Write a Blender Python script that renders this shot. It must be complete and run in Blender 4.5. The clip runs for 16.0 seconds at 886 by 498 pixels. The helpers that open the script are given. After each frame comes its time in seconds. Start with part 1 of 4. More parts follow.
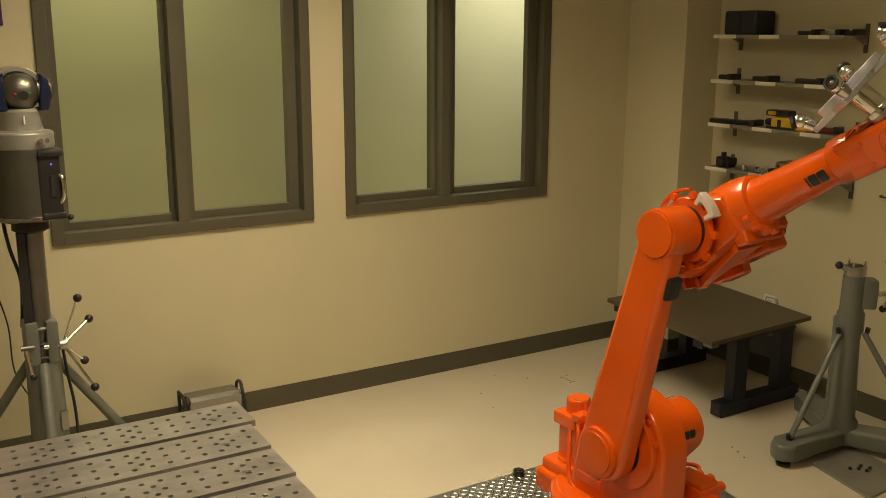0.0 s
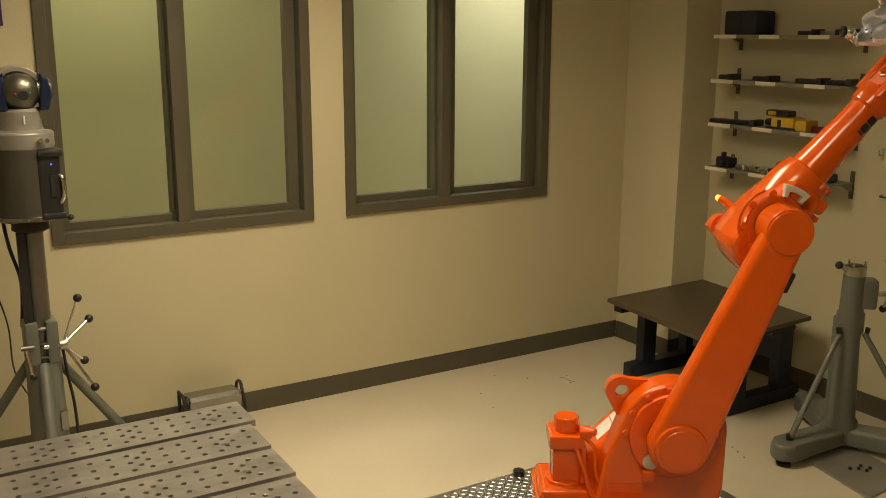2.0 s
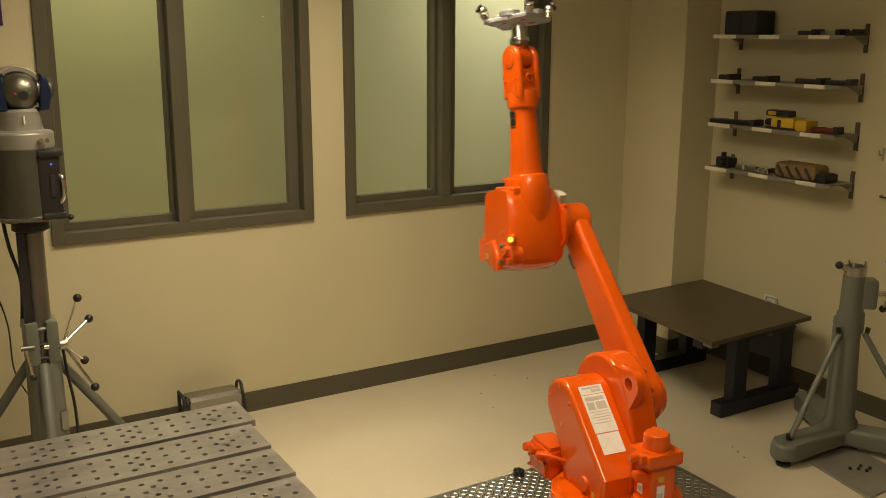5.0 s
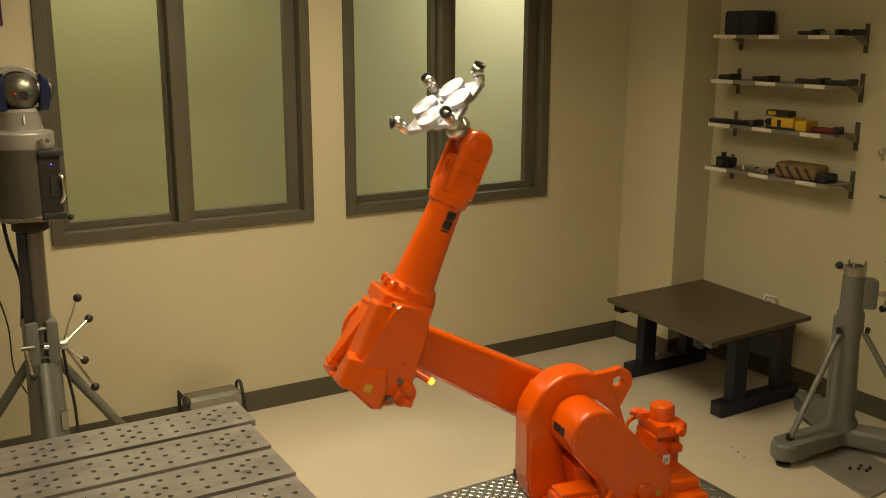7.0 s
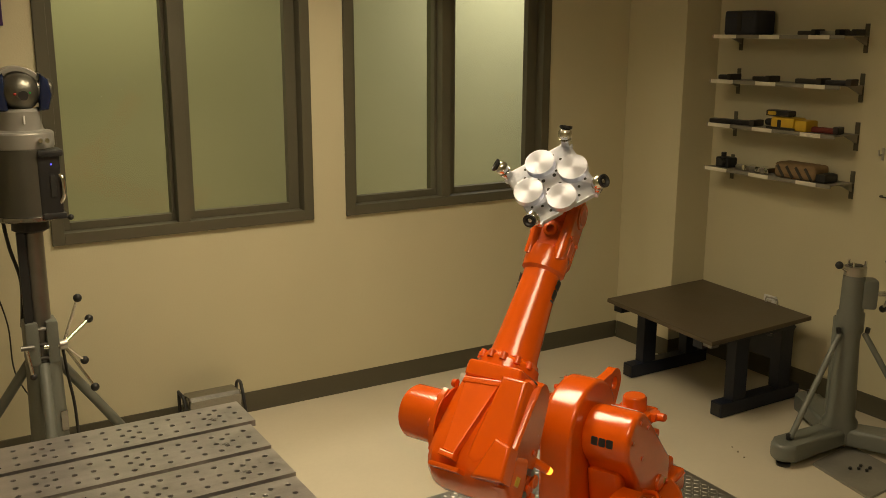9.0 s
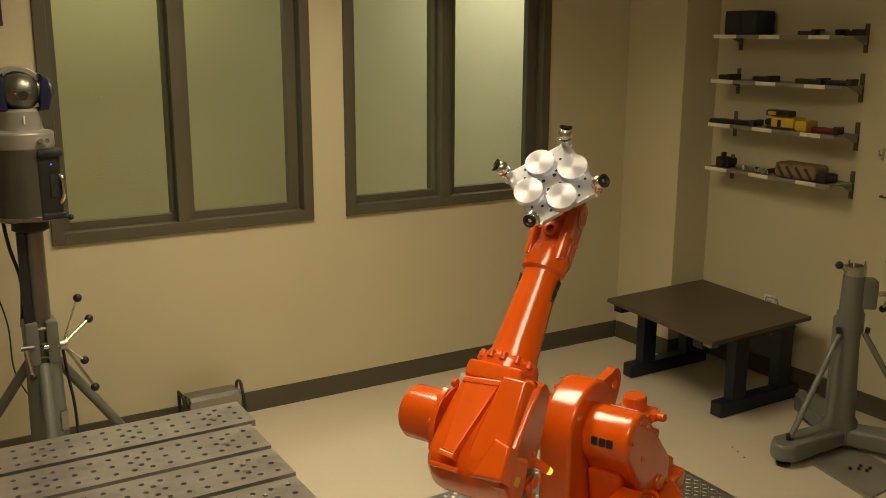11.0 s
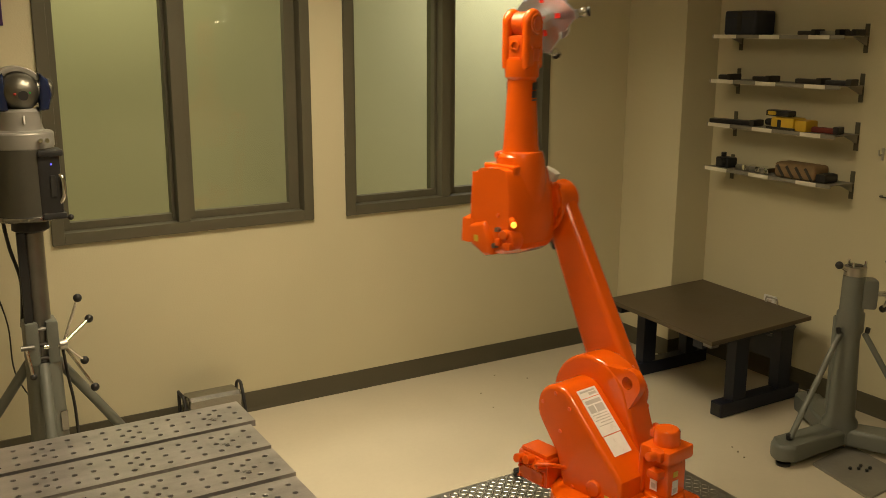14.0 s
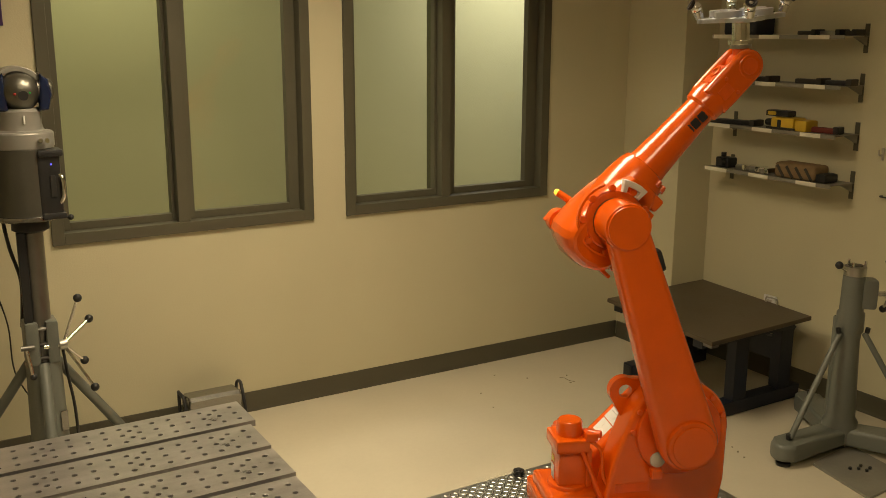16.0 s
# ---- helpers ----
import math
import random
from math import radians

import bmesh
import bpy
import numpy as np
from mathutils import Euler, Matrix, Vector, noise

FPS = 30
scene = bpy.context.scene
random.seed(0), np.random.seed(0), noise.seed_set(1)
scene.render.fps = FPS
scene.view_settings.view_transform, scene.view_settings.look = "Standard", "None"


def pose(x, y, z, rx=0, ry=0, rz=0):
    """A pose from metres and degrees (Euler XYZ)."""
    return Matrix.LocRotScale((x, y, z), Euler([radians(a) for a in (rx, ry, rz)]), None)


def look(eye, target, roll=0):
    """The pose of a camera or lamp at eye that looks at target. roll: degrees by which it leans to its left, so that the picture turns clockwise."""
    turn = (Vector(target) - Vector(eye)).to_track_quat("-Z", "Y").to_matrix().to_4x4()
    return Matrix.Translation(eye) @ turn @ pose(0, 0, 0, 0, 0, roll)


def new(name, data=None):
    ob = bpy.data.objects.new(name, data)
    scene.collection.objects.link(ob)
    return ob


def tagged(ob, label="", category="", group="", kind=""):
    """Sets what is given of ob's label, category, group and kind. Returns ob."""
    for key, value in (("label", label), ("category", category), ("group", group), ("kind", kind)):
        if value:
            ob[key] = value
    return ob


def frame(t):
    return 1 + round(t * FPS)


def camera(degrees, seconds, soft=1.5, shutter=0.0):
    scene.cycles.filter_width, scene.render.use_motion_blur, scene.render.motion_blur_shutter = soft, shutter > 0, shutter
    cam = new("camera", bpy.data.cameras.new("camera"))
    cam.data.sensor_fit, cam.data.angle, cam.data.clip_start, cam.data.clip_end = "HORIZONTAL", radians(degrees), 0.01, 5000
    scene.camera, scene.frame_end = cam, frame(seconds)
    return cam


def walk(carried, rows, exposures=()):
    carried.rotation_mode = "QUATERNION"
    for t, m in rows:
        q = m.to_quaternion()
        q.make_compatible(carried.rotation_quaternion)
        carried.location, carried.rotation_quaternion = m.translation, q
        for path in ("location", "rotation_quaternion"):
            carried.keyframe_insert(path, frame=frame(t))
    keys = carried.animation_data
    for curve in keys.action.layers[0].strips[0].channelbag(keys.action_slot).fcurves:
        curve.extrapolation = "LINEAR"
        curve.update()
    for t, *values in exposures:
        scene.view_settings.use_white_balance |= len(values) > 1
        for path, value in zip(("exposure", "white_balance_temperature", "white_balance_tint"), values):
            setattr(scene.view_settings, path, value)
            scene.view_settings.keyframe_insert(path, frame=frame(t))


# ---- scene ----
cam = camera(50.54, 16.0, soft=0.85, shutter=0.5)
EYE, AIM = (-3.7564, -4.1852, 1.8119), (-2.2501, -1.6793, 1.1397)
walk(cam, [(0.0, look(EYE, AIM, 0.206)), (16.0, look(EYE, AIM, 0.206))], exposures=[(0.0, -0.02), (3.4, -0.01), (4.0, -0.06), (6.5, -0.03), (7.0, -0.04), (7.6, -0.18), (8.4, -0.25), (11.5, -0.25), (12.0, -0.37), (12.6, -0.08), (13.2, -0.02), (14.5, -0.01), (15.2, -0.05), (16.0, -0.05)])

# ---- light ----
CEIL = 2.75
world = bpy.data.worlds.new("world")
scene.world = world
world.use_nodes = True
world.node_tree.nodes["Background"].inputs[0].default_value = (0.05, 0.045, 0.035, 1)
world.node_tree.nodes["Background"].inputs[1].default_value = 0.05


def area_lamp(name, x, y, z, sx, sy, watts, colour, spread=math.pi):
    data = bpy.data.lights.new(name, "AREA")
    data.shape, data.size, data.size_y = "RECTANGLE", sx, sy
    data.energy, data.color, data.spread = watts, colour, spread
    ob = new(name, data)
    ob.matrix_world = pose(x, y, z)
    return ob


WARM = (1.0, 0.812, 0.515)
LAMPS = [(-2.42, -1.36, 31), (-3.20, -3.40, 18.5)]
for lx, ly, w in LAMPS:
    area_lamp("troffer_light", lx, ly, CEIL - 0.03, 1.15, 0.55, w, WARM, radians(139))
area_lamp("corridor_light", 0.25, 0.80, 2.62, 1.0, 0.5, 29, (1.0, 0.93, 0.80))
area_lamp("corridor_light", -2.6, 0.75, 2.62, 1.0, 0.3, 11.5, (1.0, 0.91, 0.56))


# ---- materials ----
def material(name, colour, rough=0.6, metal=0.0, vary=0.12, scale=6.0, fine=60.0, bump=0.05, coat=0.0, island=0.0, obj=0.0, dark=None, streak=None):
    """Principled material with two scales of variation in colour, roughness and relief."""
    m = bpy.data.materials.new(name)
    m.use_nodes = True
    nt = m.node_tree
    N, L = nt.nodes, nt.links
    b = N["Principled BSDF"]
    b.inputs["Metallic"].default_value = metal
    b.inputs["Coat Weight"].default_value = coat
    b.inputs["Coat Roughness"].default_value = 0.08
    co = N.new("ShaderNodeTexCoord")
    mp = N.new("ShaderNodeMapping")
    L.new(co.outputs["Object"], mp.inputs[0])
    if streak:
        mp.inputs["Scale"].default_value = streak
    n1, n2 = N.new("ShaderNodeTexNoise"), N.new("ShaderNodeTexNoise")
    for n, s in ((n1, scale), (n2, fine)):
        n.inputs["Scale"].default_value = s
        n.inputs["Detail"].default_value = 5
        L.new(mp.outputs[0], n.inputs["Vector"])
    mix = N.new("ShaderNodeMix")
    mix.data_type = "RGBA"
    mix.inputs[6].default_value = [c * (1 - vary) for c in (dark or colour)] + [1]
    mix.inputs[7].default_value = [min(1, c * (1 + vary)) for c in colour] + [1]
    add = N.new("ShaderNodeMath")
    add.operation = "MULTIPLY_ADD"
    add.inputs[1].default_value = 0.35
    L.new(n2.outputs[0], add.inputs[0])
    sub = N.new("ShaderNodeMath")
    sub.operation = "MULTIPLY_ADD"
    sub.inputs[1].default_value, sub.inputs[2].default_value = 1.5, -0.42
    L.new(n1.outputs[0], sub.inputs[0])
    L.new(sub.outputs[0], add.inputs[2])
    last = add.outputs[0]
    if obj or island:
        src = N.new("ShaderNodeObjectInfo") if obj else N.new("ShaderNodeNewGeometry")
        ad = N.new("ShaderNodeMath")
        ad.operation = "MULTIPLY_ADD"
        ad.inputs[1].default_value = obj or island
        L.new(src.outputs["Random"] if obj else src.outputs["Random Per Island"], ad.inputs[0])
        L.new(last, ad.inputs[2])
        last = ad.outputs[0]
    L.new(last, mix.inputs[0])
    L.new(mix.outputs[2], b.inputs["Base Color"])
    ro = N.new("ShaderNodeMapRange")
    ro.inputs[3].default_value, ro.inputs[4].default_value = max(0.02, rough * 0.8), min(1, rough * 1.25)
    L.new(n1.outputs[0], ro.inputs[0])
    L.new(ro.outputs[0], b.inputs["Roughness"])
    if bump:
        bp = N.new("ShaderNodeBump")
        bp.inputs["Strength"].default_value = bump
        bp.inputs["Distance"].default_value = 0.01
        L.new(n2.outputs[0], bp.inputs["Height"])
        L.new(bp.outputs[0], b.inputs["Normal"])
    return m


def glow(name, colour, strength):
    m = bpy.data.materials.new(name)
    m.use_nodes = True
    b = m.node_tree.nodes["Principled BSDF"]
    b.inputs["Base Color"].default_value = (*colour, 1)
    b.inputs["Emission Color"].default_value = (*colour, 1)
    b.inputs["Emission Strength"].default_value = strength
    return m


WALL = material("wall_paint", (0.578, 0.538, 0.378), 0.55, vary=0.05, scale=1.6, fine=140, bump=0.10)
CEILING = material("ceiling_tile", (0.72, 0.69, 0.62), 0.85, vary=0.06, scale=3, fine=90, bump=0.15)
FLOOR = material("sealed_floor", (0.575, 0.525, 0.42), 0.40, vary=0.09, scale=1.8, fine=45, bump=0.03)
BASE = material("rubber_base", (0.084, 0.077, 0.053), 0.5, vary=0.12, scale=4, fine=80)
FRAME = material("bronze_frame_paint", (0.096, 0.090, 0.064), 0.42, vary=0.10, scale=3, fine=120, bump=0.03)
GASKET = material("black_gasket", (0.02, 0.02, 0.02), 0.6)
CORR = material("corridor_paint", (0.62, 0.585, 0.45), 0.7, vary=0.05, scale=0.8, fine=30)
ORANGE = material("orange_robot_paint", (0.72, 0.100, 0.002), 0.20, vary=0.08, scale=9, fine=160, bump=0.03, coat=0.40)
ORANGE_WORN = material("orange_cast_paint", (0.71, 0.092, 0.002), 0.32, vary=0.14, scale=14, fine=120, bump=0.10, coat=0.25)
BLACK = material("black_plastic", (0.018, 0.018, 0.02), 0.42, vary=0.2, scale=20, fine=150)
STEEL = material("brushed_steel", (0.50, 0.49, 0.47), 0.30, metal=1.0, vary=0.10, scale=12, fine=200, streak=(1, 8, 1))
CHROME = material("polished_chrome", (0.80, 0.80, 0.80), 0.08, metal=1.0, vary=0.04, scale=20)
ALU = material("machined_aluminium", (0.66, 0.69, 0.80), 0.36, metal=1.0, vary=0.10, scale=18, fine=220, bump=0.05)
ALU_DISC = material("turned_aluminium", (0.70, 0.725, 0.84), 0.42, metal=1.0, vary=0.05, scale=18, fine=220, bump=0.02)
_p = ALU_DISC.node_tree.nodes["Principled BSDF"]
_p.inputs["Anisotropic"].default_value = 0.5
_tan = ALU_DISC.node_tree.nodes.new("ShaderNodeTangent")
_tan.direction_type, _tan.axis = "RADIAL", "X"
ALU_DISC.node_tree.links.new(_tan.outputs[0], _p.inputs["Tangent"])
BENCH = material("worn_steel_plank", (0.37, 0.350, 0.352), 0.29, metal=0.68, vary=0.32, scale=5, fine=70, bump=0.06, streak=(1, 4, 1), obj=0.15)
DARKSTEEL = material("dark_bench_steel", (0.06, 0.055, 0.05), 0.5, metal=0.5, vary=0.2)
TREAD = material("tread_plate", (0.37, 0.362, 0.345), 0.34, metal=0.9, vary=0.18, scale=9, fine=60, bump=0.05)
GREYPAINT = material("hammered_grey_paint", (0.145, 0.156, 0.142), 0.38, vary=0.10, scale=7, fine=140, bump=0.10, coat=0.15)
TABLETOP = material("brown_steel_top", (0.098, 0.076, 0.050), 0.42, metal=0.3, vary=0.20, scale=5, fine=50, bump=0.05)
NAVY = material("navy_steel_paint", (0.007, 0.011, 0.026), 0.45, vary=0.2, scale=8)
WHITE = material("white_label", (0.80, 0.80, 0.80), 0.28, vary=0.06, scale=30)
INK = material("grey_print", (0.50, 0.50, 0.50), 0.6)
YELLOW = material("yellow_plastic", (0.62, 0.40, 0.03), 0.45, vary=0.1, scale=20)
RED = material("red_label", (0.62, 0.02, 0.015), 0.45, vary=0.1, scale=20)
BLUE = material("dark_blue_plastic", (0.010, 0.018, 0.060), 0.25, vary=0.12, scale=15, coat=0.3)
TRACKER_GREY = material("grey_instrument_shell", (0.085, 0.082, 0.070), 0.34, metal=0.3, vary=0.1, scale=10)
OPTICS = material("satin_dark_metal", (0.19, 0.186, 0.165), 0.34, metal=0.9, vary=0.1, scale=12)
SATIN = material("satin_silver_paint", (0.29, 0.283, 0.265), 0.34, metal=0.25, vary=0.08, scale=12)
SILVER = material("silver_plastic", (0.30, 0.296, 0.286), 0.24, metal=0.9, vary=0.06, scale=12)
SHELF = material("light_grey_shelf", (0.55, 0.53, 0.47), 0.5, vary=0.1, scale=10)
TAG = material("pale_tag_card", (0.74, 0.70, 0.60), 0.5, vary=0.08, scale=16)
SHELFGREY = material("dull_shelf_steel", (0.24, 0.225, 0.19), 0.5, metal=0.2, vary=0.15, scale=10)
DARKRED = material("dark_red_plastic", (0.16, 0.022, 0.014), 0.5, vary=0.15, scale=20)
DULL = material("dull_grey_steel", (0.24, 0.235, 0.225), 0.32, metal=0.9, vary=0.15, scale=12, fine=160)
PLATE = material("grey_mill_plate", (0.27, 0.262, 0.235), 0.42, metal=0.4, vary=0.2, scale=7, fine=60)
CARD = material("worn_cardboard", (0.22, 0.145, 0.072), 0.75, vary=0.2, scale=14)
CASE = material("navy_carry_case", (0.022, 0.027, 0.042), 0.6, vary=0.2, scale=18, bump=0.15)
CHIP = material("dusty_chip", (0.26, 0.23, 0.17), 0.8)
PURPLE = material("purple_board", (0.045, 0.012, 0.10), 0.5)
LAMP_ON = glow("amber_lamp", (1.0, 0.36, 0.03), 3.0)
LED_RED, LED_GREEN, LED_BLUE = glow("red_led", (0.25, 0.02, 0.01), 0.15), glow("green_led", (0.02, 0.35, 0.06), 0.3), glow("blue_led", (0.1, 0.1, 1.0), 1.5)
PANEL = glow("troffer_diffuser", (1.0, 0.80, 0.50), 6.0)

GLASS = bpy.data.materials.new("window_glass")
GLASS.use_nodes = True
_g = GLASS.node_tree
_g.nodes.remove(_g.nodes["Principled BSDF"])
_t, _s, _m, _f = (_g.nodes.new(k) for k in ("ShaderNodeBsdfTransparent", "ShaderNodeBsdfGlossy", "ShaderNodeMixShader", "ShaderNodeFresnel"))
_t.inputs[0].default_value, _s.inputs[1].default_value, _f.inputs[0].default_value = (0.87, 0.90, 0.81, 1), 0.03, 1.36
_g.links.new(_f.outputs[0], _m.inputs[0]), _g.links.new(_t.outputs[0], _m.inputs[1]), _g.links.new(_s.outputs[0], _m.inputs[2])
_g.links.new(_m.outputs[0], _g.nodes["Material Output"].inputs[0])


# ---- mesh helpers ----
def finish(bm, name, mat, angle=40):
    me = bpy.data.meshes.new(name)
    bmesh.ops.recalc_face_normals(bm, faces=bm.faces)
    # area-weighted normals keep broad faces flat beside their rounded edges
    size = {f: f.calc_area() for f in bm.faces}
    limit, normals = math.cos(radians(angle)), []
    for f in bm.faces:
        for v in f.verts:
            n = Vector()
            for g in v.link_faces:
                if g.normal.dot(f.normal) > limit:
                    n += g.normal * size[g]
            normals.append(n.normalized() if n.length > 1e-12 else f.normal.copy())
    bm.to_mesh(me)
    bm.free()
    me.materials.append(mat)
    me.polygons.foreach_set("use_smooth", [True] * len(me.polygons))
    me.normals_split_custom_set(normals)
    return me


def part(name, bm, mat, parent, label="", angle=40):
    """One mesh object under a thing or under a part."""
    ob = new(name, finish(bm, name, mat, angle))
    ob.parent = parent
    return tagged(ob, label) if label else ob


def thing(name, bm, mat, label, category, m=None, group="", kind="", angle=40):
    ob = new(name, finish(bm, name, mat, angle))
    if m:
        ob.matrix_world = m
    return tagged(ob, label, category, group, kind)


def holder(name, m, label, category, group="", kind=""):
    ob = new(name)
    ob.empty_display_size = 0.05
    ob.matrix_world = m
    return tagged(ob, label, category, group, kind)


def box(lo, hi, bevel=0.0, seg=2, bm=None, m=None):
    out = bm or bmesh.new()
    b = bmesh.new()
    bmesh.ops.create_cube(b, size=1)
    for v in b.verts:
        v.co = Vector([l + (h - l) * (c + 0.5) for l, h, c in zip(lo, hi, v.co)])
    if bevel:
        bmesh.ops.bevel(b, geom=b.edges[:], offset=bevel, segments=seg, profile=0.6, affect="EDGES")
    return join(out, b, m)


def join(out, b, m=None):
    if m:
        b.transform(m)
    me = bpy.data.meshes.new("tmp")
    b.to_mesh(me)
    b.free()
    out.from_mesh(me)
    bpy.data.meshes.remove(me)
    return out


def frame_to(a, b):
    a, b = Vector(a), Vector(b)
    return Matrix.Translation((a + b) / 2) @ (b - a).to_track_quat("Z", "Y").to_matrix().to_4x4(), (b - a).length


def cyl(a, b, r0, r1=None, seg=32, bevel=0.0, bm=None):
    """A cylinder or cone from a to b."""
    out = bm or bmesh.new()
    m, length = frame_to(a, b)
    c = bmesh.new()
    bmesh.ops.create_cone(c, cap_ends=True, segments=seg, radius1=r0, radius2=r0 if r1 is None else r1, depth=length)
    if bevel:
        rim = [e for e in c.edges if abs(e.verts[0].co.z - e.verts[1].co.z) < 1e-6]
        bmesh.ops.bevel(c, geom=rim, offset=bevel, segments=2, profile=0.5, affect="EDGES")
    return join(out, c, m)


def ball(c, r, bm=None, seg=20, squash=(1, 1, 1)):
    out = bm or bmesh.new()
    b = bmesh.new()
    bmesh.ops.create_uvsphere(b, u_segments=seg, v_segments=seg // 2 + 2, radius=r)
    return join(out, b, Matrix.Translation(c) @ Matrix.Diagonal((*squash, 1)))


def lathe(profile, a, b, seg=36, bm=None):
    """Turns (radius, height) pairs round the line from a towards b."""
    out = bm or bmesh.new()
    m = Matrix.Translation(a) @ (Vector(b) - Vector(a)).to_track_quat("Z", "Y").to_matrix().to_4x4()
    c = bmesh.new()
    rings = []
    for r, h in profile:
        rings.append([c.verts.new((r * math.cos(2 * math.pi * i / seg), r * math.sin(2 * math.pi * i / seg), h)) for i in range(seg)])
    for p, q in zip(rings, rings[1:]):
        for i in range(seg):
            j = (i + 1) % seg
            c.faces.new((p[i], p[j], q[j], q[i]))
    c.faces.new(rings[0][::-1])
    c.faces.new(rings[-1])
    return join(out, c, m)


def slab(outline, lo, hi, axis="y", bevel=0.0, bm=None, seg=3):
    """A flat outline, (x, z) for axis y, (x, y) for z, (y, z) for x, given thickness from lo to hi."""
    out = bm or bmesh.new()
    c = bmesh.new()
    put = {"y": lambda p, h: (p[0], h, p[1]), "z": lambda p, h: (p[0], p[1], h), "x": lambda p, h: (h, p[0], p[1])}[axis]
    low, high = [[c.verts.new(put(p, h)) for p in outline] for h in (lo, hi)]
    c.faces.new(low[::-1]), c.faces.new(high)
    n = len(outline)
    for i in range(n):
        j = (i + 1) % n
        c.faces.new((low[i], low[j], high[j], high[i]))
    bmesh.ops.recalc_face_normals(c, faces=c.faces)
    if bevel:
        rim = [e for e in c.edges if (e.verts[0] in low and e.verts[1] in low) or (e.verts[0] in high and e.verts[1] in high)]
        bmesh.ops.bevel(c, geom=rim, offset=bevel, segments=seg, profile=0.5, affect="EDGES")
    return join(out, c)


def arc(cx, cz, r, a0, a1, n=12):
    return [(cx + r * math.cos(radians(a0 + (a1 - a0) * i / n)), cz + r * math.sin(radians(a0 + (a1 - a0) * i / n))) for i in range(n + 1)]


def tangent_slab(c0, r0, c1, r1, n=14):
    """Outline round two circles."""
    dx, dz = c1[0] - c0[0], c1[1] - c0[1]
    base = math.degrees(math.atan2(dz, dx))
    off = math.degrees(math.acos((r0 - r1) / math.hypot(dx, dz)))
    return arc(*c1, r1, base - off, base + off, n) + arc(*c0, r0, base + off, base + 360 - off, n)


def ring_slab(outline, centre, r, lo, hi, n=36):
    """An (x, z) outline with a round hole through it, from y = lo to hi."""
    c = bmesh.new()
    cx, cz = centre
    rings = [[], [], [], []]
    for k in range(n):
        a = 2 * math.pi * k / n
        dx, dz = math.cos(a), math.sin(a)
        best = 1.0
        for (x0, z0), (x1, z1) in zip(outline, outline[1:] + outline[:1]):
            ex, ez = x1 - x0, z1 - z0
            det = dx * -ez + dz * ex
            if abs(det) > 1e-9:
                t = ((x0 - cx) * -ez + (z0 - cz) * ex) / det
                u = (dx * (z0 - cz) - dz * (x0 - cx)) / det
                if t > 0 and -1e-6 <= u <= 1 + 1e-6:
                    best = min(best, t)
        for ring, d, y in zip(rings, (best, best, r, r), (lo, hi, hi, lo)):
            ring.append(c.verts.new((cx + dx * d, y, cz + dz * d)))
    for p, q in zip(rings, rings[1:] + rings[:1]):
        for k in range(n):
            m = (k + 1) % n
            c.faces.new((p[k], p[m], q[m], q[k]))
    return c


def tube(points, r, seg=10, bm=None, smooth=6):
    """A hose or cable along a smoothed line of points."""
    pts = [Vector(p) for p in points]
    line = []
    for i in range(len(pts) - 1):
        p0, p1, p2, p3 = pts[max(i - 1, 0)], pts[i], pts[i + 1], pts[min(i + 2, len(pts) - 1)]
        for k in range(smooth):
            t = k / smooth
            line.append(0.5 * ((2 * p1) + (p2 - p0) * t + (2 * p0 - 5 * p1 + 4 * p2 - p3) * t * t + (3 * p1 - p0 - 3 * p2 + p3) * t ** 3))
    line.append(pts[-1])
    c = bmesh.new()
    rings = []
    up = Vector((0.31, 0.2, 0.93))
    for i, p in enumerate(line):
        d = (line[min(i + 1, len(line) - 1)] - line[max(i - 1, 0)]).normalized()
        s = d.cross(up).normalized()
        w = s.cross(d)
        rings.append([c.verts.new(p + r * (math.cos(2 * math.pi * k / seg) * s + math.sin(2 * math.pi * k / seg) * w)) for k in range(seg)])
    for p, q in zip(rings, rings[1:]):
        for i in range(seg):
            c.faces.new((p[i], p[(i + 1) % seg], q[(i + 1) % seg], q[i]))
    c.faces.new(rings[0][::-1]), c.faces.new(rings[-1])
    return join(bm or bmesh.new(), c)


def maker_mark(size, bend, parent, m):
    """Three black blocks side by side, wrapped round a tube of this radius."""
    c = bmesh.new()
    w, h, gap, thick = size * 0.60, size * 0.72, size * 0.07, 0.0007
    for k in (-1, 0, 1):
        x0 = k * (w + gap) - w / 2
        rings = []
        for i in range(7):
            a = (i / 6 - 0.5) * h / bend
            trim = w * 0.10 if i in (0, 6) else 0.0
            row = []
            for x, r in ((x0 + trim, bend), (x0 + w - trim, bend), (x0 + w - trim, bend + thick), (x0 + trim, bend + thick)):
                row.append(c.verts.new((x, r * math.sin(a), r * math.cos(a) - bend)))
            rings.append(row)
        for p, q in zip(rings, rings[1:]):
            for i in range(4):
                j = (i + 1) % 4
                c.faces.new((p[i], p[j], q[j], q[i]))
        c.faces.new(rings[0][::-1]), c.faces.new(rings[-1])
    ob = part("maker_mark", c, BLACK, parent, "black maker's mark")
    ob.matrix_local = m
    return ob


# ---- the room ----
X0, X1, Y0 = -5.6, 0.2524, -6.4
CHX, CHY = 0.0, -0.4475
WINS = [(-3.1757, -1.981), (-1.8058, -0.5685)]
SILL, HEAD = 0.925, 2.13


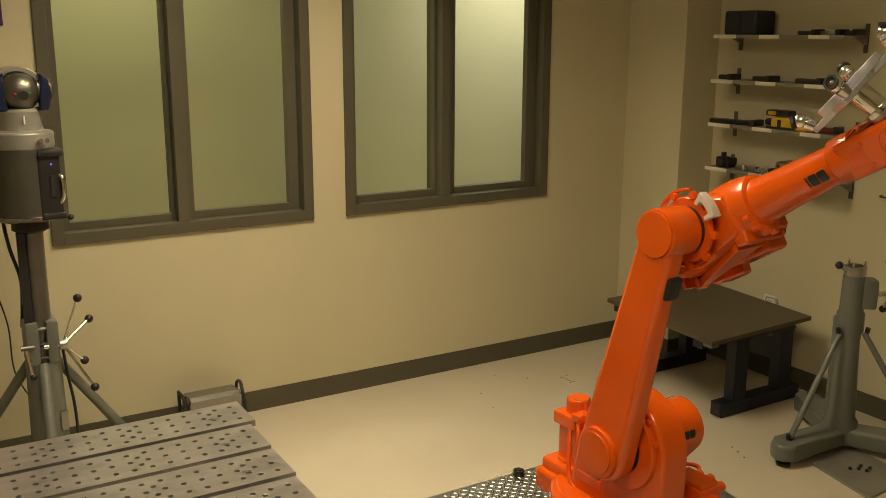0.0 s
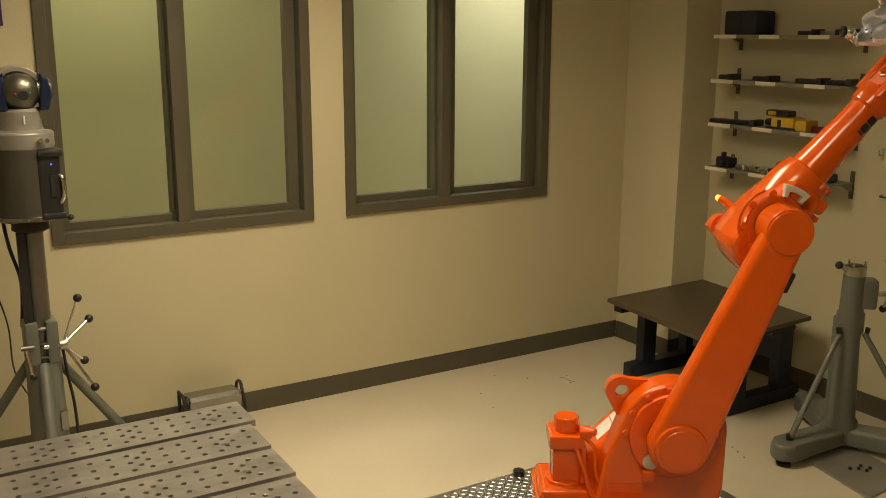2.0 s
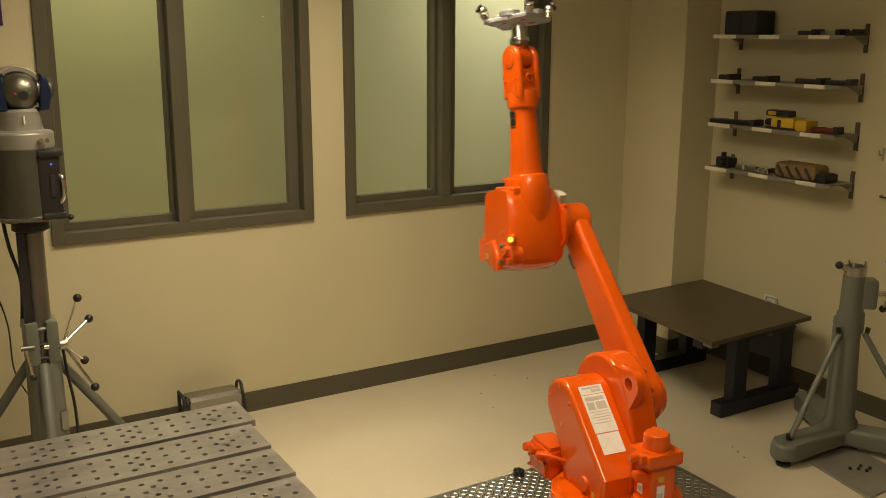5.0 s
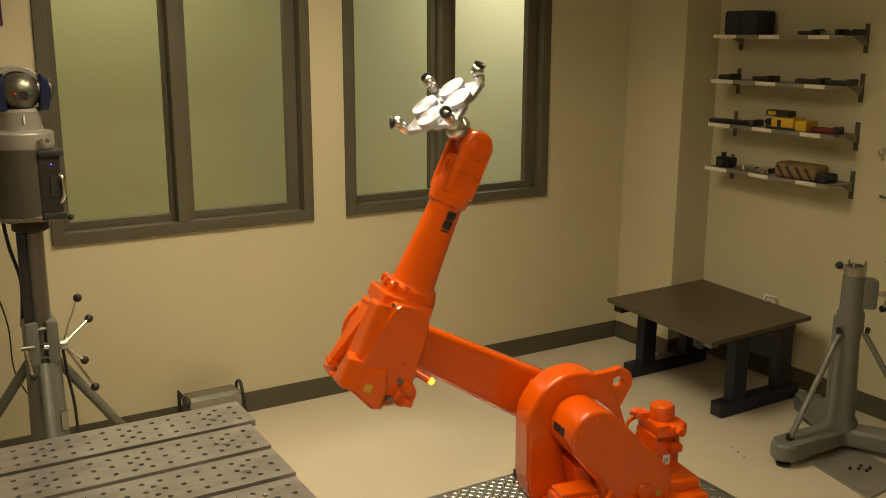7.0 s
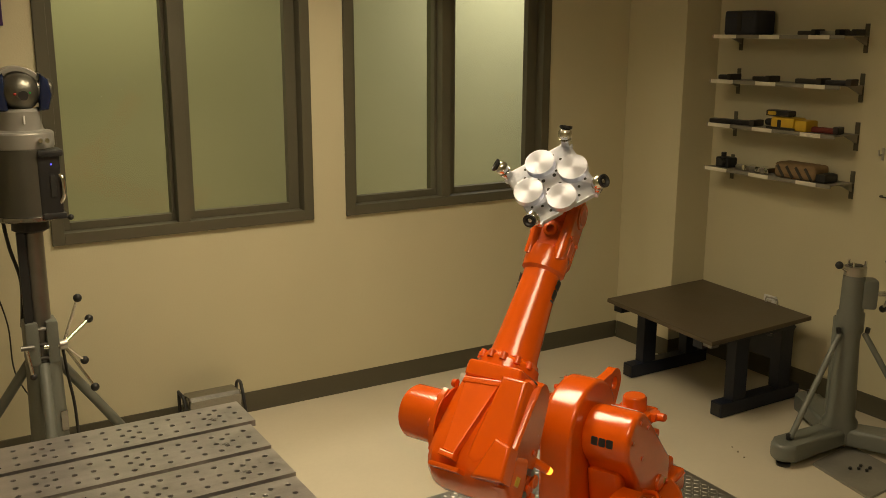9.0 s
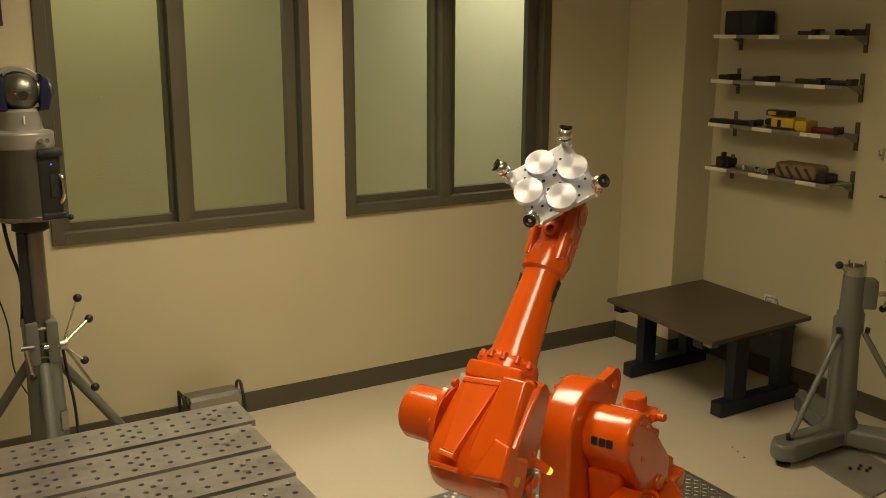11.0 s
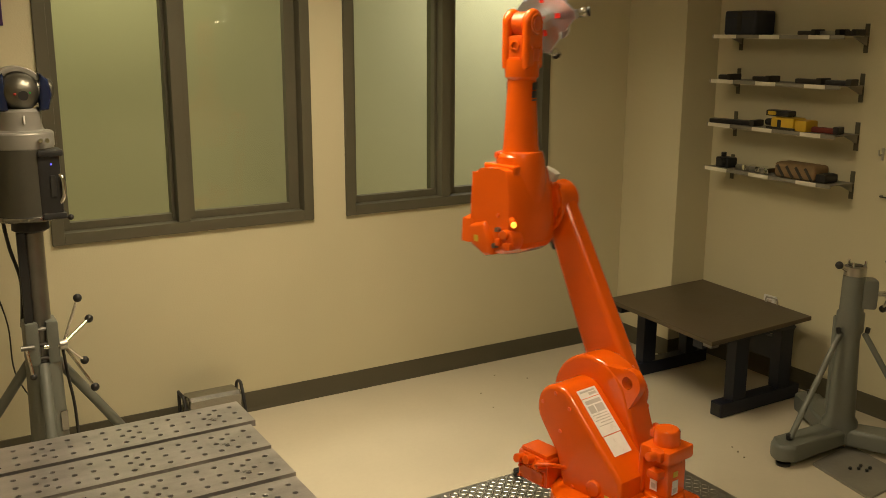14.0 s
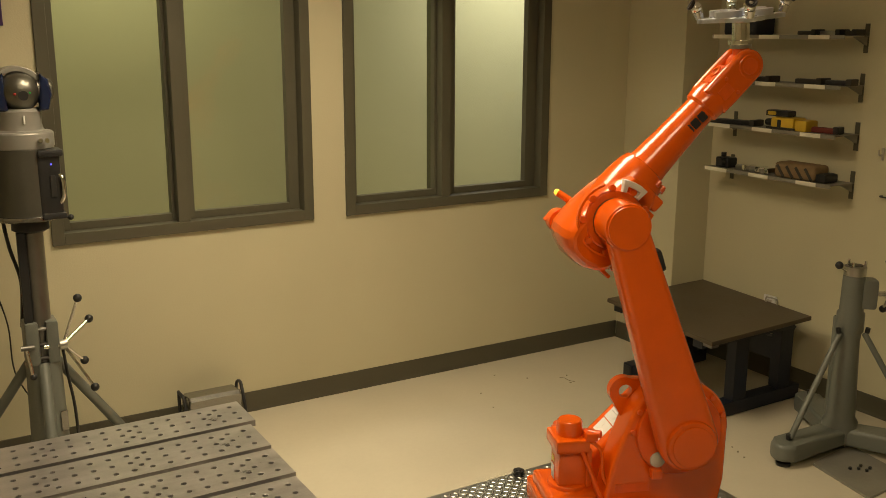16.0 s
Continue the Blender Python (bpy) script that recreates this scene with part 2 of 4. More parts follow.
def room():
    thing("floor", box((X0 - 0.15, Y0 - 0.15, -0.12), (X1 + 0.15, 0.15, 0.0)), FLOOR, "pale beige sealed concrete floor with scuffs", "floor", kind="structure")
    thing("ceiling", box((X0 - 0.15, Y0 - 0.15, CEIL), (X1 + 0.15, 0.15, CEIL + 0.1)), CEILING, "off-white tiled ceiling above the cell", "ceiling", kind="structure")
    bm = bmesh.new()
    xs = [X0] + [v for w in WINS for v in w] + [X1 + 0.15]
    for i in range(0, 6, 2):
        box((xs[i], 0, 0), (xs[i + 1], 0.15, CEIL), bm=bm)
    for a, b in WINS:
        box((a, 0, 0), (b, 0.15, SILL), bm=bm)
        box((a, 0, HEAD), (b, 0.15, CEIL), bm=bm)
    thing("wall_north", bm, WALL, "beige painted wall with two framed windows", "wall", kind="structure")
    thing("wall_east", box((X1, Y0, 0), (X1 + 0.15, 0, CEIL)), WALL, "beige painted wall behind the shelves", "wall", kind="structure")
    thing("wall_chase", box((CHX, CHY, 0), (X1, 0, CEIL), 0.004), WALL, "beige boxed-out column in the corner", "wall", kind="structure")
    thing("wall_south", box((X0 - 0.15, Y0 - 0.15, 0), (X1 + 0.15, Y0, CEIL)), WALL, "plain beige painted wall", "wall", kind="structure")
    thing("wall_west", box((X0 - 0.15, Y0, 0), (X0, 0.15, CEIL)), WALL, "plain beige painted wall", "wall", kind="structure")
    # rubber base with a small toe
    prof = [(0, 0), (0.012, 0), (0.010, 0.012), (0.006, 0.02), (0.006, 0.096), (0.003, 0.10), (0, 0.10)]
    bm = bmesh.new()
    slab([(-a, z) for a, z in prof], X0, CHX - 0.004, "x", bm=bm)
    bm2 = slab([(-a, z) for a, z in prof], CHY, -0.012, "y")
    join(bm, bm2)
    slab([(CHY - a, z) for a, z in prof], CHX - 0.006, X1, "x", bm=bm)
    bm2 = slab([(X1 - a, z) for a, z in prof], Y0, CHY - 0.012, "y")
    join(bm, bm2)
    thing("baseboard", bm, BASE, "dark brown rubber baseboard along the walls", "baseboard", kind="structure")
    for i, (a, b) in enumerate(WINS):
        window(i + 1, a, b)
    corridor()
    for lx, ly, w in LAMPS:
        t = holder("ceiling_light", pose(lx, ly, CEIL), "lit recessed fluorescent ceiling panel", "ceiling light", "ceiling lights")
        bm = bmesh.new()
        for q in ((-0.62, -0.31, -0.585, 0.31), (0.585, -0.31, 0.62, 0.31), (-0.585, -0.31, 0.585, -0.275), (-0.585, 0.275, 0.585, 0.31)):
            box((q[0], q[1], -0.022), (q[2], q[3], 0.0), 0.003, bm=bm)
        part("frame", bm, SHELF, t)
        part("diffuser", box((-0.585, -0.275, -0.010), (0.585, 0.275, 0.0)), PANEL, t, "glowing translucent diffuser")


def window(n, a, b):
    """Steel frame with a middle mullion, stops and two panes set back in the wall."""
    w = holder("window_%d" % n, pose(a, 0, SILL), "interior window in a dark bronze steel frame", "window", kind="structure")
    W, H, f = b - a, HEAD - SILL, 0.05
    mid = W * 0.473 if n == 1 else W * 0.466
    bm = bmesh.new()
    for lo, hi in (((0, -0.016, 0), (f, 0.166, H)), ((W - f, -0.016, 0), (W, 0.166, H)), ((f, -0.016, 0), (W - f, 0.166, f)),
                   ((f, -0.016, H - f), (W - f, 0.166, H)), ((mid - 0.026, -0.012, f), (mid + 0.026, 0.150, H - f))):
        box(lo, hi, 0.003, bm=bm)
    part("window_frame", bm, FRAME, w, "dark bronze painted steel frame")
    for x0, x1 in ((f, mid - 0.026), (mid + 0.026, W - f)):
        bm = bmesh.new()
        s = 0.034
        sl, sr = (s, 0.014) if x0 < mid else ((0.038, 0.052) if n == 1 else (0.060, 0.064))
        for lo, hi in (((x0, 0.045, f), (x0 + sl, 0.085, H - f)), ((x1 - sr, 0.045, f), (x1, 0.085, H - f)),
                       ((x0 + sl, 0.045, f), (x1 - sr, 0.085, f + s)), ((x0 + sl, 0.045, H - f - s), (x1 - sr, 0.085, H - f))):
            box(lo, hi, 0.002, bm=bm)
        part("glazing_stop", bm, FRAME, w)
        g = part("pane", box((x0 + 0.004, 0.087, f + 0.004), (x1 - 0.004, 0.093, H - f - 0.004)), GLASS, w, "clear glass pane")
        g.visible_shadow = False


def corridor():
    """The lit passage behind the windows."""
    thing("corridor_wall", box((X0 - 0.15, 1.40, -0.1), (2.4, 1.5, CEIL)), CORR, "pale yellow-green corridor wall beyond the glass", "wall", kind="structure")
    thing("corridor_floor", box((X0 - 0.15, 0.152, -0.12), (2.4, 1.40, 0.0)), FLOOR, "corridor floor beyond the windows", "floor", kind="structure")
    thing("corridor_ceiling", box((X0 - 0.15, 0.152, CEIL), (2.4, 1.5, CEIL + 0.1)), CEILING, "corridor ceiling beyond the windows", "ceiling", kind="structure")
    thing("corridor_end_wall", box((2.3, 0.152, 0), (2.4, 1.40, CEIL)), CORR, "corridor end wall", "wall", kind="structure")
    thing("corridor_west_wall", box((X0 - 0.15, 0.152, 0), (X0, 1.40, CEIL)), CORR, "corridor far end wall", "wall", kind="structure")


room()


# ---- the robot ----
RX, RY, RZ = -1.839, -2.087, 0.130
D2X, D2Z, L2, LA = 0.144, 0.490, 0.704, 0.598


def bolts(parent, spots, axis, r=0.008, h=0.006, mat=None):
    for p in spots:
        q = [a + h * b for a, b in zip(p, axis)]
        part("bolt", cyl(p, q, r, r * 0.9, 10), mat or ORANGE_WORN, parent)


def sticker(name, w, h, parent, m, bars, mat=WHITE, label=""):
    """A flat label with printed bars on it, lying in its own xy plane."""
    ob = part(name, box((-w / 2, -h / 2, 0), (w / 2, h / 2, 0.0012)), mat, parent, label)
    ob.matrix_local = m
    for x0, y0, x1, y1 in bars:
        part("print_bar", box((x0 * w, y0 * h, 0.0012), (x1 * w, y1 * h, 0.0018)), INK, ob)
    return ob


def robot():
    r = holder("industrial_robot", pose(RX, RY, RZ), "glossy orange six-axis robot arm bolted on a tread plate", "robot arm")
    made = {"robot": r}
    # fixed foot
    bm = box((-0.24, -0.22, 0.0), (0.22, 0.22, 0.045), 0.012)
    lathe([(0.20, 0.04), (0.19, 0.07), (0.175, 0.15), (0.175, 0.165)], (0, 0, 0), (0, 0, 1), bm=bm)
    box((-0.33, -0.11, 0.02), (-0.12, 0.11, 0.15), 0.02, bm=bm)
    foot = part("foot", bm, ORANGE_WORN, r)
    for sx in (-0.2, 0.19):
        for sy in (-0.18, 0.18):
            part("anchor_bolt", cyl((sx, sy, 0.045), (sx, sy, 0.062), 0.016, seg=6), STEEL, foot)
    made["carousel"] = carousel(r)
    made["lower_arm"] = lower_arm(r)
    made["upper_arm"] = upper_arm(r)
    made["forearm"] = forearm(r)
    made["wrist"] = wrist(r)
    made["tool"] = tool(r)
    return made


def carousel(r):
    """The turning body: x forward, arm on the -y side, motor pod on the +y side."""
    bm = lathe([(0.178, 0.168), (0.210, 0.18), (0.216, 0.20), (0.210, 0.245), (0.185, 0.265)], (0, 0, 0), (0, 0, 1))
    box((-0.265, -0.125, 0.175), (0.10, 0.138, 0.255), 0.018, 3, bm=bm)
    box((-0.255, -0.105, 0.24), (-0.03, 0.10, 0.292), 0.018, 3, bm=bm)
    # upright web below the big drum, its front dropping straight to the base
    slab([(-0.10, 0.2), (D2X + 0.10, 0.2), (D2X + 0.150, 0.245), (D2X + 0.163, 0.32)] + arc(D2X, D2Z, 0.165, -6, 150, 20) + [(-0.06, 0.40)], -0.125, -0.02, "y", 0.014, bm=bm)
    slab([(-0.02, 0.2), (0.16, 0.2), (0.20, 0.40), (0.02, 0.42)], -0.02, 0.09, "y", 0.02, bm=bm)
    c = part("carousel", bm, ORANGE, r, "orange cast turning body")
    # lifting lug with its hole
    lug = arc(-0.010, 0.604, 0.046, 60, 215, 10) + [(-0.01, 0.51), (0.06, 0.50), (0.10, 0.56), (0.10, 0.638)]
    part("lifting_lug", ring_slab(lug, (-0.005, 0.604), 0.021, -0.052, -0.024), ORANGE, c, "orange lifting lug with a round hole")
    # round face plate with bolts on the arm side and a plain rim
    part("gear_housing", cyl((D2X, -0.140, D2Z), (D2X, -0.122, D2Z), 0.135, 0.138, 40, 0.004), ORANGE_WORN, c)
    bolts(c, [(D2X + 0.148 * math.cos(a), -0.127, D2Z + 0.148 * math.sin(a)) for a in [radians(20 + 26 * k) for k in range(7)]], (0, -1, 0), 0.009, 0.008)
    # second-axis motor pod, slanting back and down
    slope = 45.0
    nx, nz = -math.sin(radians(slope)), math.cos(radians(slope))
    px, pz, pr = 0.150, 0.500, 0.088
    pod = arc(px, pz, pr, 90 + slope, -42, 18) + [(0.150, 0.36), (0.118, 0.262), (0.095, 0.250), (-0.105, 0.250), (-0.122, 0.265), (-0.122, pz + nz * pr - (px + nx * pr + 0.122))]
    pod_ob = part("motor_pod", slab(pod, -0.024, 0.132, "y", 0.016), ORANGE, c, "orange slanted motor cover")

    def on_slope(s):
        return Matrix.Translation((px + nx * 0.0883 - nz * s, 0.054, pz + nz * 0.0883 + nx * s)) @ pose(0, 0, 0, 0, -slope, 0)

    sticker("data_label", 0.130, 0.085, pod_ob, on_slope(0.080),
            [(0.34, -0.4, 0.44, 0.4), (0.1, 0.1, 0.3, 0.4), (0.1, -0.4, 0.3, 0.02), (0.03, -0.4, 0.05, 0.4), (-0.04, -0.4, -0.02, 0.3), (-0.11, -0.4, -0.09, 0.4), (-0.18, -0.4, -0.16, 0.2), (-0.26, -0.4, -0.24, 0.35)], WHITE, "white printed rating label")
    sticker("warning_label", 0.030, 0.085, pod_ob, on_slope(-0.002), [(-0.3, -0.4, 0.0, 0.0), (0.1, -0.4, 0.3, 0.4)], WHITE, "white printed label")
    sticker("blank_label", 0.068, 0.080, pod_ob, on_slope(0.182), [], WHITE, "blank white label")
    sticker("hazard_label", 0.018, 0.018, pod_ob, Matrix.Translation((-0.072, 0.1325, 0.285)) @ pose(0, 0, 0, 90, 0, 180), [], YELLOW, "small yellow hazard label")
    m = Matrix.Translation((px, 0.048, pz)) @ Matrix.Rotation(radians(-6.5), 4, "Y") @ Matrix.Translation((0.0884, 0, 0)) @ pose(0, 0, 0, 90, 0, 90)
    maker_mark(0.036, 0.0884, pod_ob, m)
    bolts(pod_ob, [(px + 0.062 * math.cos(a), 0.132, pz + 0.062 * math.sin(a)) for a in (0.3, 1.5, 2.7, 4.4)] + [(-0.10, 0.132, 0.27), (0.07, 0.132, 0.27)], (0, 1, 0), 0.007, 0.003)
    cap = part("cover_cap", cyl((-0.020, 0.130, 0.300), (-0.020, 0.142, 0.300), 0.028, 0.025, 24, 0.003), ORANGE, c)
    part("base_seam", box((-0.255, 0.1375, 0.236), (0.095, 0.1395, 0.241)), ORANGE_WORN, c)
    part("sight_cap", cyl((0.075, -0.125, 0.41), (0.075, -0.147, 0.41), 0.026, 0.024, 24, 0.003), SHELF, c, "pale plastic sight cap")
    # first-axis motor, upright at the back
    bm = cyl((-0.17, -0.02, 0.280), (-0.17, -0.02, 0.305), 0.066, 0.062, 32, 0.004)
    box((-0.216, -0.066, 0.300), (-0.124, 0.026, 0.415), 0.014, bm=bm)
    lathe([(0.050, 0.410), (0.053, 0.425), (0.053, 0.450), (0.041, 0.457), (0.040, 0.503), (0.034, 0.510)], (-0.17, -0.02, 0), (-0.17, -0.02, 1), bm=bm)
    box((-0.228, -0.082, 0.418), (-0.118, 0.044, 0.462), 0.010, bm=bm)
    box((-0.128, -0.075, 0.300), (-0.110, 0.035, 0.425), 0.006, bm=bm)
    mot = part("axis_one_motor", bm, ORANGE, c, "upright orange servo motor")
    part("connector", box((-0.210, 0.02, 0.430), (-0.160, 0.060, 0.462), 0.010), ORANGE_WORN, mot)
    part("connector", cyl((-0.185, 0.055, 0.446), (-0.180, 0.085, 0.450), 0.015, 0.013, 16, 0.002), ORANGE_WORN, mot)
    part("connector", box((-0.205, 0.02, 0.370), (-0.160, 0.062, 0.398), 0.010), ORANGE_WORN, mot)
    part("connector", box((-0.135, -0.085, 0.455), (-0.095, -0.03, 0.482), 0.008), ORANGE_WORN, mot)
    part("connector", cyl((-0.125, -0.045, 0.47), (-0.085, -0.075, 0.475), 0.014, 0.012, 14, 0.002), ORANGE_WORN, mot)
    sticker("motor_label", 0.028, 0.045, mot, Matrix.Translation((-0.2166, -0.01, 0.335)) @ pose(0, 0, 0, 90, 0, -90), [(-0.4, -0.4, 0.3, -0.05)], WHITE, "small white motor label")
    sticker("hazard_label", 0.022, 0.018, mot, Matrix.Translation((-0.2166, -0.01, 0.378)) @ pose(0, 0, 0, 90, 0, -90), [], YELLOW, "yellow hazard label")
    sticker("motor_label", 0.026, 0.034, mot, Matrix.Translation((-0.165, 0.0266, 0.335)) @ pose(0, 0, 0, 90, 0, 180), [(-0.3, -0.3, 0.3, 0.2)], WHITE, "small white motor label")
    # hoses between motor and body
    part("hose", tube([(-0.13, -0.06, 0.46), (-0.09, -0.09, 0.43), (-0.08, -0.10, 0.34), (-0.04, -0.115, 0.30), (0.03, -0.12, 0.33)], 0.006), ORANGE, c)
    part("hose", tube([(-0.15, -0.07, 0.44), (-0.12, -0.10, 0.36), (-0.09, -0.12, 0.28), (-0.02, -0.13, 0.25), (0.06, -0.14, 0.27)], 0.007), ORANGE_WORN, c)
    # brake motor and connectors on the +y front
    jb = part("junction_box", box((0.150, 0.075, 0.235), (0.285, 0.165, 0.335), 0.012), ORANGE_WORN, c, "orange cast connector box")
    for k, (cx, cz) in enumerate(((0.175, 0.315), (0.220, 0.318), (0.262, 0.310))):
        part("connector", cyl((cx, 0.160, cz), (cx, 0.196, cz + 0.008), 0.017, 0.015, 16, 0.002), ORANGE_WORN, jb)
    part("connector", cyl((0.270, 0.12, 0.300), (0.312, 0.12, 0.306), 0.018, 0.015, 16, 0.002), ORANGE_WORN, jb)
    part("lid", box((0.158, 0.082, 0.333), (0.276, 0.158, 0.349), 0.005), ORANGE, jb)
    part("lid", box((0.165, 0.163, 0.245), (0.270, 0.171, 0.290), 0.003), ORANGE, jb)
    part("junction_box", box((0.10, -0.02, 0.22), (0.27, 0.10, 0.262), 0.012), ORANGE_WORN, c)
    part("hose", tube([(0.175, 0.19, 0.322), (0.155, 0.202, 0.336), (0.125, 0.175, 0.338), (0.105, 0.128, 0.320)], 0.007), ORANGE_WORN, c)
    bolts(c, [(0.165, 0.171, 0.25), (0.268, 0.171, 0.25), (0.165, 0.171, 0.285), (0.268, 0.171, 0.285)], (0, 1, 0), 0.006, 0.006)
    for k in range(4):
        part("rib", box((-0.22 + 0.028 * k, -0.119, 0.19), (-0.208 + 0.028 * k, -0.112, 0.245), 0.002), ORANGE_WORN, c)
    part("clamp_strip", box((-0.05, -0.128, 0.30), (0.06, -0.122, 0.33), 0.003), ORANGE_WORN, c)
    part("stop_block", box((0.05, -0.165, 0.355), (0.085, -0.135, 0.385), 0.005), ORANGE_WORN, c)
    return c


def lower_arm(r):
    """Origin on the second axis, z along the arm."""
    bm = slab(tangent_slab((0, 0), 0.092, (0.0, L2), 0.060, 16), -0.222, -0.152, "y", 0.022, seg=4)
    cyl((0, -0.236, 0), (0, -0.142, 0), 0.078, seg=40, bevel=0.008, bm=bm)
    cyl((0, -0.224, L2), (0, -0.118, L2), 0.069, seg=40, bevel=0.008, bm=bm)
    a = part("lower_arm", bm, ORANGE, r, "orange tapered arm link")
    part("hub_cover", cyl((0, -0.242, 0), (0, -0.235, 0), 0.064, seg=40, bevel=0.003), ORANGE, a)
    part("hub_cover", cyl((0, -0.230, L2), (0, -0.223, L2), 0.062, seg=40, bevel=0.003), ORANGE, a)
    part("seal_ring", cyl((0, -0.119, L2), (0, -0.106, L2), 0.066, seg=36), BLACK, a, "black rubber seal ring")
    part("seal_ring", cyl((0, -0.146, 0), (0, -0.138, 0), 0.084, seg=36), BLACK, a, "black rubber seal ring")
    part("cable_cover", box((0.048, -0.206, L2 - 0.165), (0.080, -0.158, L2 - 0.10), 0.010), BLACK, a, "black plastic cable cover")
    return a


def rounded(outline):
    """Cuts each corner of an outline once."""
    out = []
    for (ax, az), (bx, bz) in zip(outline, outline[1:] + outline[:1]):
        out += [(ax * 0.78 + bx * 0.22, az * 0.78 + bz * 0.22), (ax * 0.22 + bx * 0.78, az * 0.22 + bz * 0.78)]
    return out


def loft(outline, sections):
    """Skins an (x, z) outline through y sections, each with its own scale at the back, front and end."""
    c = bmesh.new()
    rings = []
    for y, back, front, end in sections:
        rings.append([c.verts.new((x * (end if x < 0 else 1), y, z * (back if z > 0 else front))) for x, z in outline])
    n = len(outline)
    for p, q in zip(rings, rings[1:]):
        for i in range(n):
            j = (i + 1) % n
            c.faces.new((p[i], p[j], q[j], q[i]))
    c.faces.new(rings[0][::-1]), c.faces.new(rings[-1])
    return c


def upper_arm(r):
    """Origin on the third axis, x along the forearm, z towards the robot's back."""
    side = [(0.115, -0.082), (0.134, -0.060), (0.134, 0.046), (0.105, 0.062), (0.03, 0.078), (-0.066, 0.086), (-0.130, 0.080), (-0.162, 0.03), (-0.168, -0.03), (-0.144, -0.092), (-0.112, -0.117), (-0.06, -0.115)]
    side = rounded([(x, z * 1.06 if z > 0 else z) for x, z in side])
    bm = loft(side, [(-0.100, 0.62, 0.78, 0.84), (-0.096, 0.70, 0.86, 0.90), (-0.082, 0.82, 0.95, 0.96), (-0.055, 0.94, 1.0, 1.0), (-0.015, 1.0, 1.0, 1.0), (0.030, 1.0, 1.0, 1.0),
                     (0.068, 0.95, 1.0, 0.98), (0.094, 0.86, 0.98, 0.95), (0.108, 0.76, 0.93, 0.91), (0.113, 0.70, 0.88, 0.87)])
    for v in bm.verts:
        up = max(0.0, v.co.x + 0.03) / 0.164
        back = min(1.0, max(0.0, v.co.z + 0.05) / 0.09)
        if v.co.y < 0:
            v.co.y *= 1 - 0.16 * up
        else:
            v.co.y *= 1.09 - 0.10 * up * back
        v.co.y -= 0.15 * v.co.z
    lathe([(0.086, 0.118), (0.084, 0.140), (0.078, 0.144), (0.076, 0.168), (0.070, 0.175), (0.056, 0.180)], (0, 0, -0.008), (1, 0, -0.008), bm=bm)
    # smooth shoulder running from the neck down into the back
    lathe([(0.050, -0.045), (0.072, -0.02), (0.080, 0.02), (0.082, 0.06), (0.082, 0.11), (0.077, 0.155), (0.069, 0.182), (0.060, 0.186)], (0, -0.004, 0.004), (1, -0.004, 0.004), 44, bm=bm)
    box((0.100, -0.066, -0.096), (0.144, 0.084, 0.056), 0.012, 3, bm=bm)
    u = part("upper_arm", bm, ORANGE, r, "orange cast elbow housing", angle=23)
    part("axis_three_hub", cyl((0, -0.108, 0), (0, -0.098, 0), 0.086, 0.090, 36, 0.003), ORANGE_WORN, u)
    bolts(u, [(0.096 * math.cos(x), -0.100, 0.096 * math.sin(x)) for x in [radians(10 + 40 * k) for k in range(9)]], (0, -1, 0), 0.011, 0.012)
    part("flange_rib", slab(arc(0, 0, 0.112, 60, 300, 24) + arc(0, 0, 0.104, 300, 60, 24), -0.104, -0.088, "y", 0.002), ORANGE, u, "raised cast rim")
    bolts(u, [(0.160, 0.073 * math.cos(x), -0.010 + 0.073 * math.sin(x)) for x in [radians(202 + 27 * k) for k in range(6)]], (1, 0, 0), 0.009, 0.018)
    for y, z in ((0.112, -0.075), (0.106, -0.030), (0.096, 0.010)):
        part("bolt_pocket", cyl((0.096, y - 0.014, z), (0.122, y + 0.004, z), 0.012, 0.011, 14), ORANGE_WORN, u)
        part("bolt", cyl((0.110, y - 0.004, z), (0.1245, y + 0.0065, z), 0.0065, 0.006, 8), DARKSTEEL, u)
    bolts(u, [(0.055, 0.088, 0.005), (0.060, 0.090, -0.02), (0.02, 0.098, 0.015), (-0.02, 0.102, 0.02)], (0, 1, 0), 0.007, 0.022)
    # raised motor cover on the +y face
    lid = [(-0.155, 0.004), (-0.164, -0.026), (-0.134, -0.094), (-0.060, -0.110), (-0.044, -0.028), (-0.095, -0.002)]
    cov = part("motor_cover", slab(lid, 0.080, 0.144, "y", 0.018), ORANGE, u, "orange bolted motor cover")
    sticker("hazard_label", 0.022, 0.020, cov, Matrix.Translation((-0.106, 0.1442, -0.062)) @ pose(0, 0, 0, 90, 0, 180), [], YELLOW, "small yellow hazard label")
    # shapes on the outer face
    lean = Matrix(((1, 0, 0, 0), (0, 1, 0, 0), (0.235, 0, 1, 0), (0, 0, 0, 1)))
    for name, outline, lo, hi, bev, note in (
            ("top_cover", [(-0.092, -0.022), (0.082, -0.050), (0.090, 0.040), (-0.096, 0.010)], -0.122, -0.100, 0.003, "glossy tapered cover plate"),
            ("cover_strip", [(0.080, -0.056), (0.096, -0.056), (0.104, 0.044), (0.088, 0.044)], -0.125, -0.100, 0.003, ""),
            ("cover_strip", [(-0.106, -0.028), (-0.092, -0.028), (-0.096, 0.014), (-0.110, 0.014)], -0.124, -0.095, 0.003, "")):
        bm = slab(outline, lo, hi, "z", bev)
        bm.transform(lean)
        part(name, bm, ORANGE, u, note)
    part("raised_corner", slab([(0.114, 0.050), (0.114, 0.118), (-0.060, 0.128), (-0.105, 0.052), (-0.090, 0.026)], -0.119, -0.045, "z", 0.012), ORANGE, u, "raised orange corner of the casting")
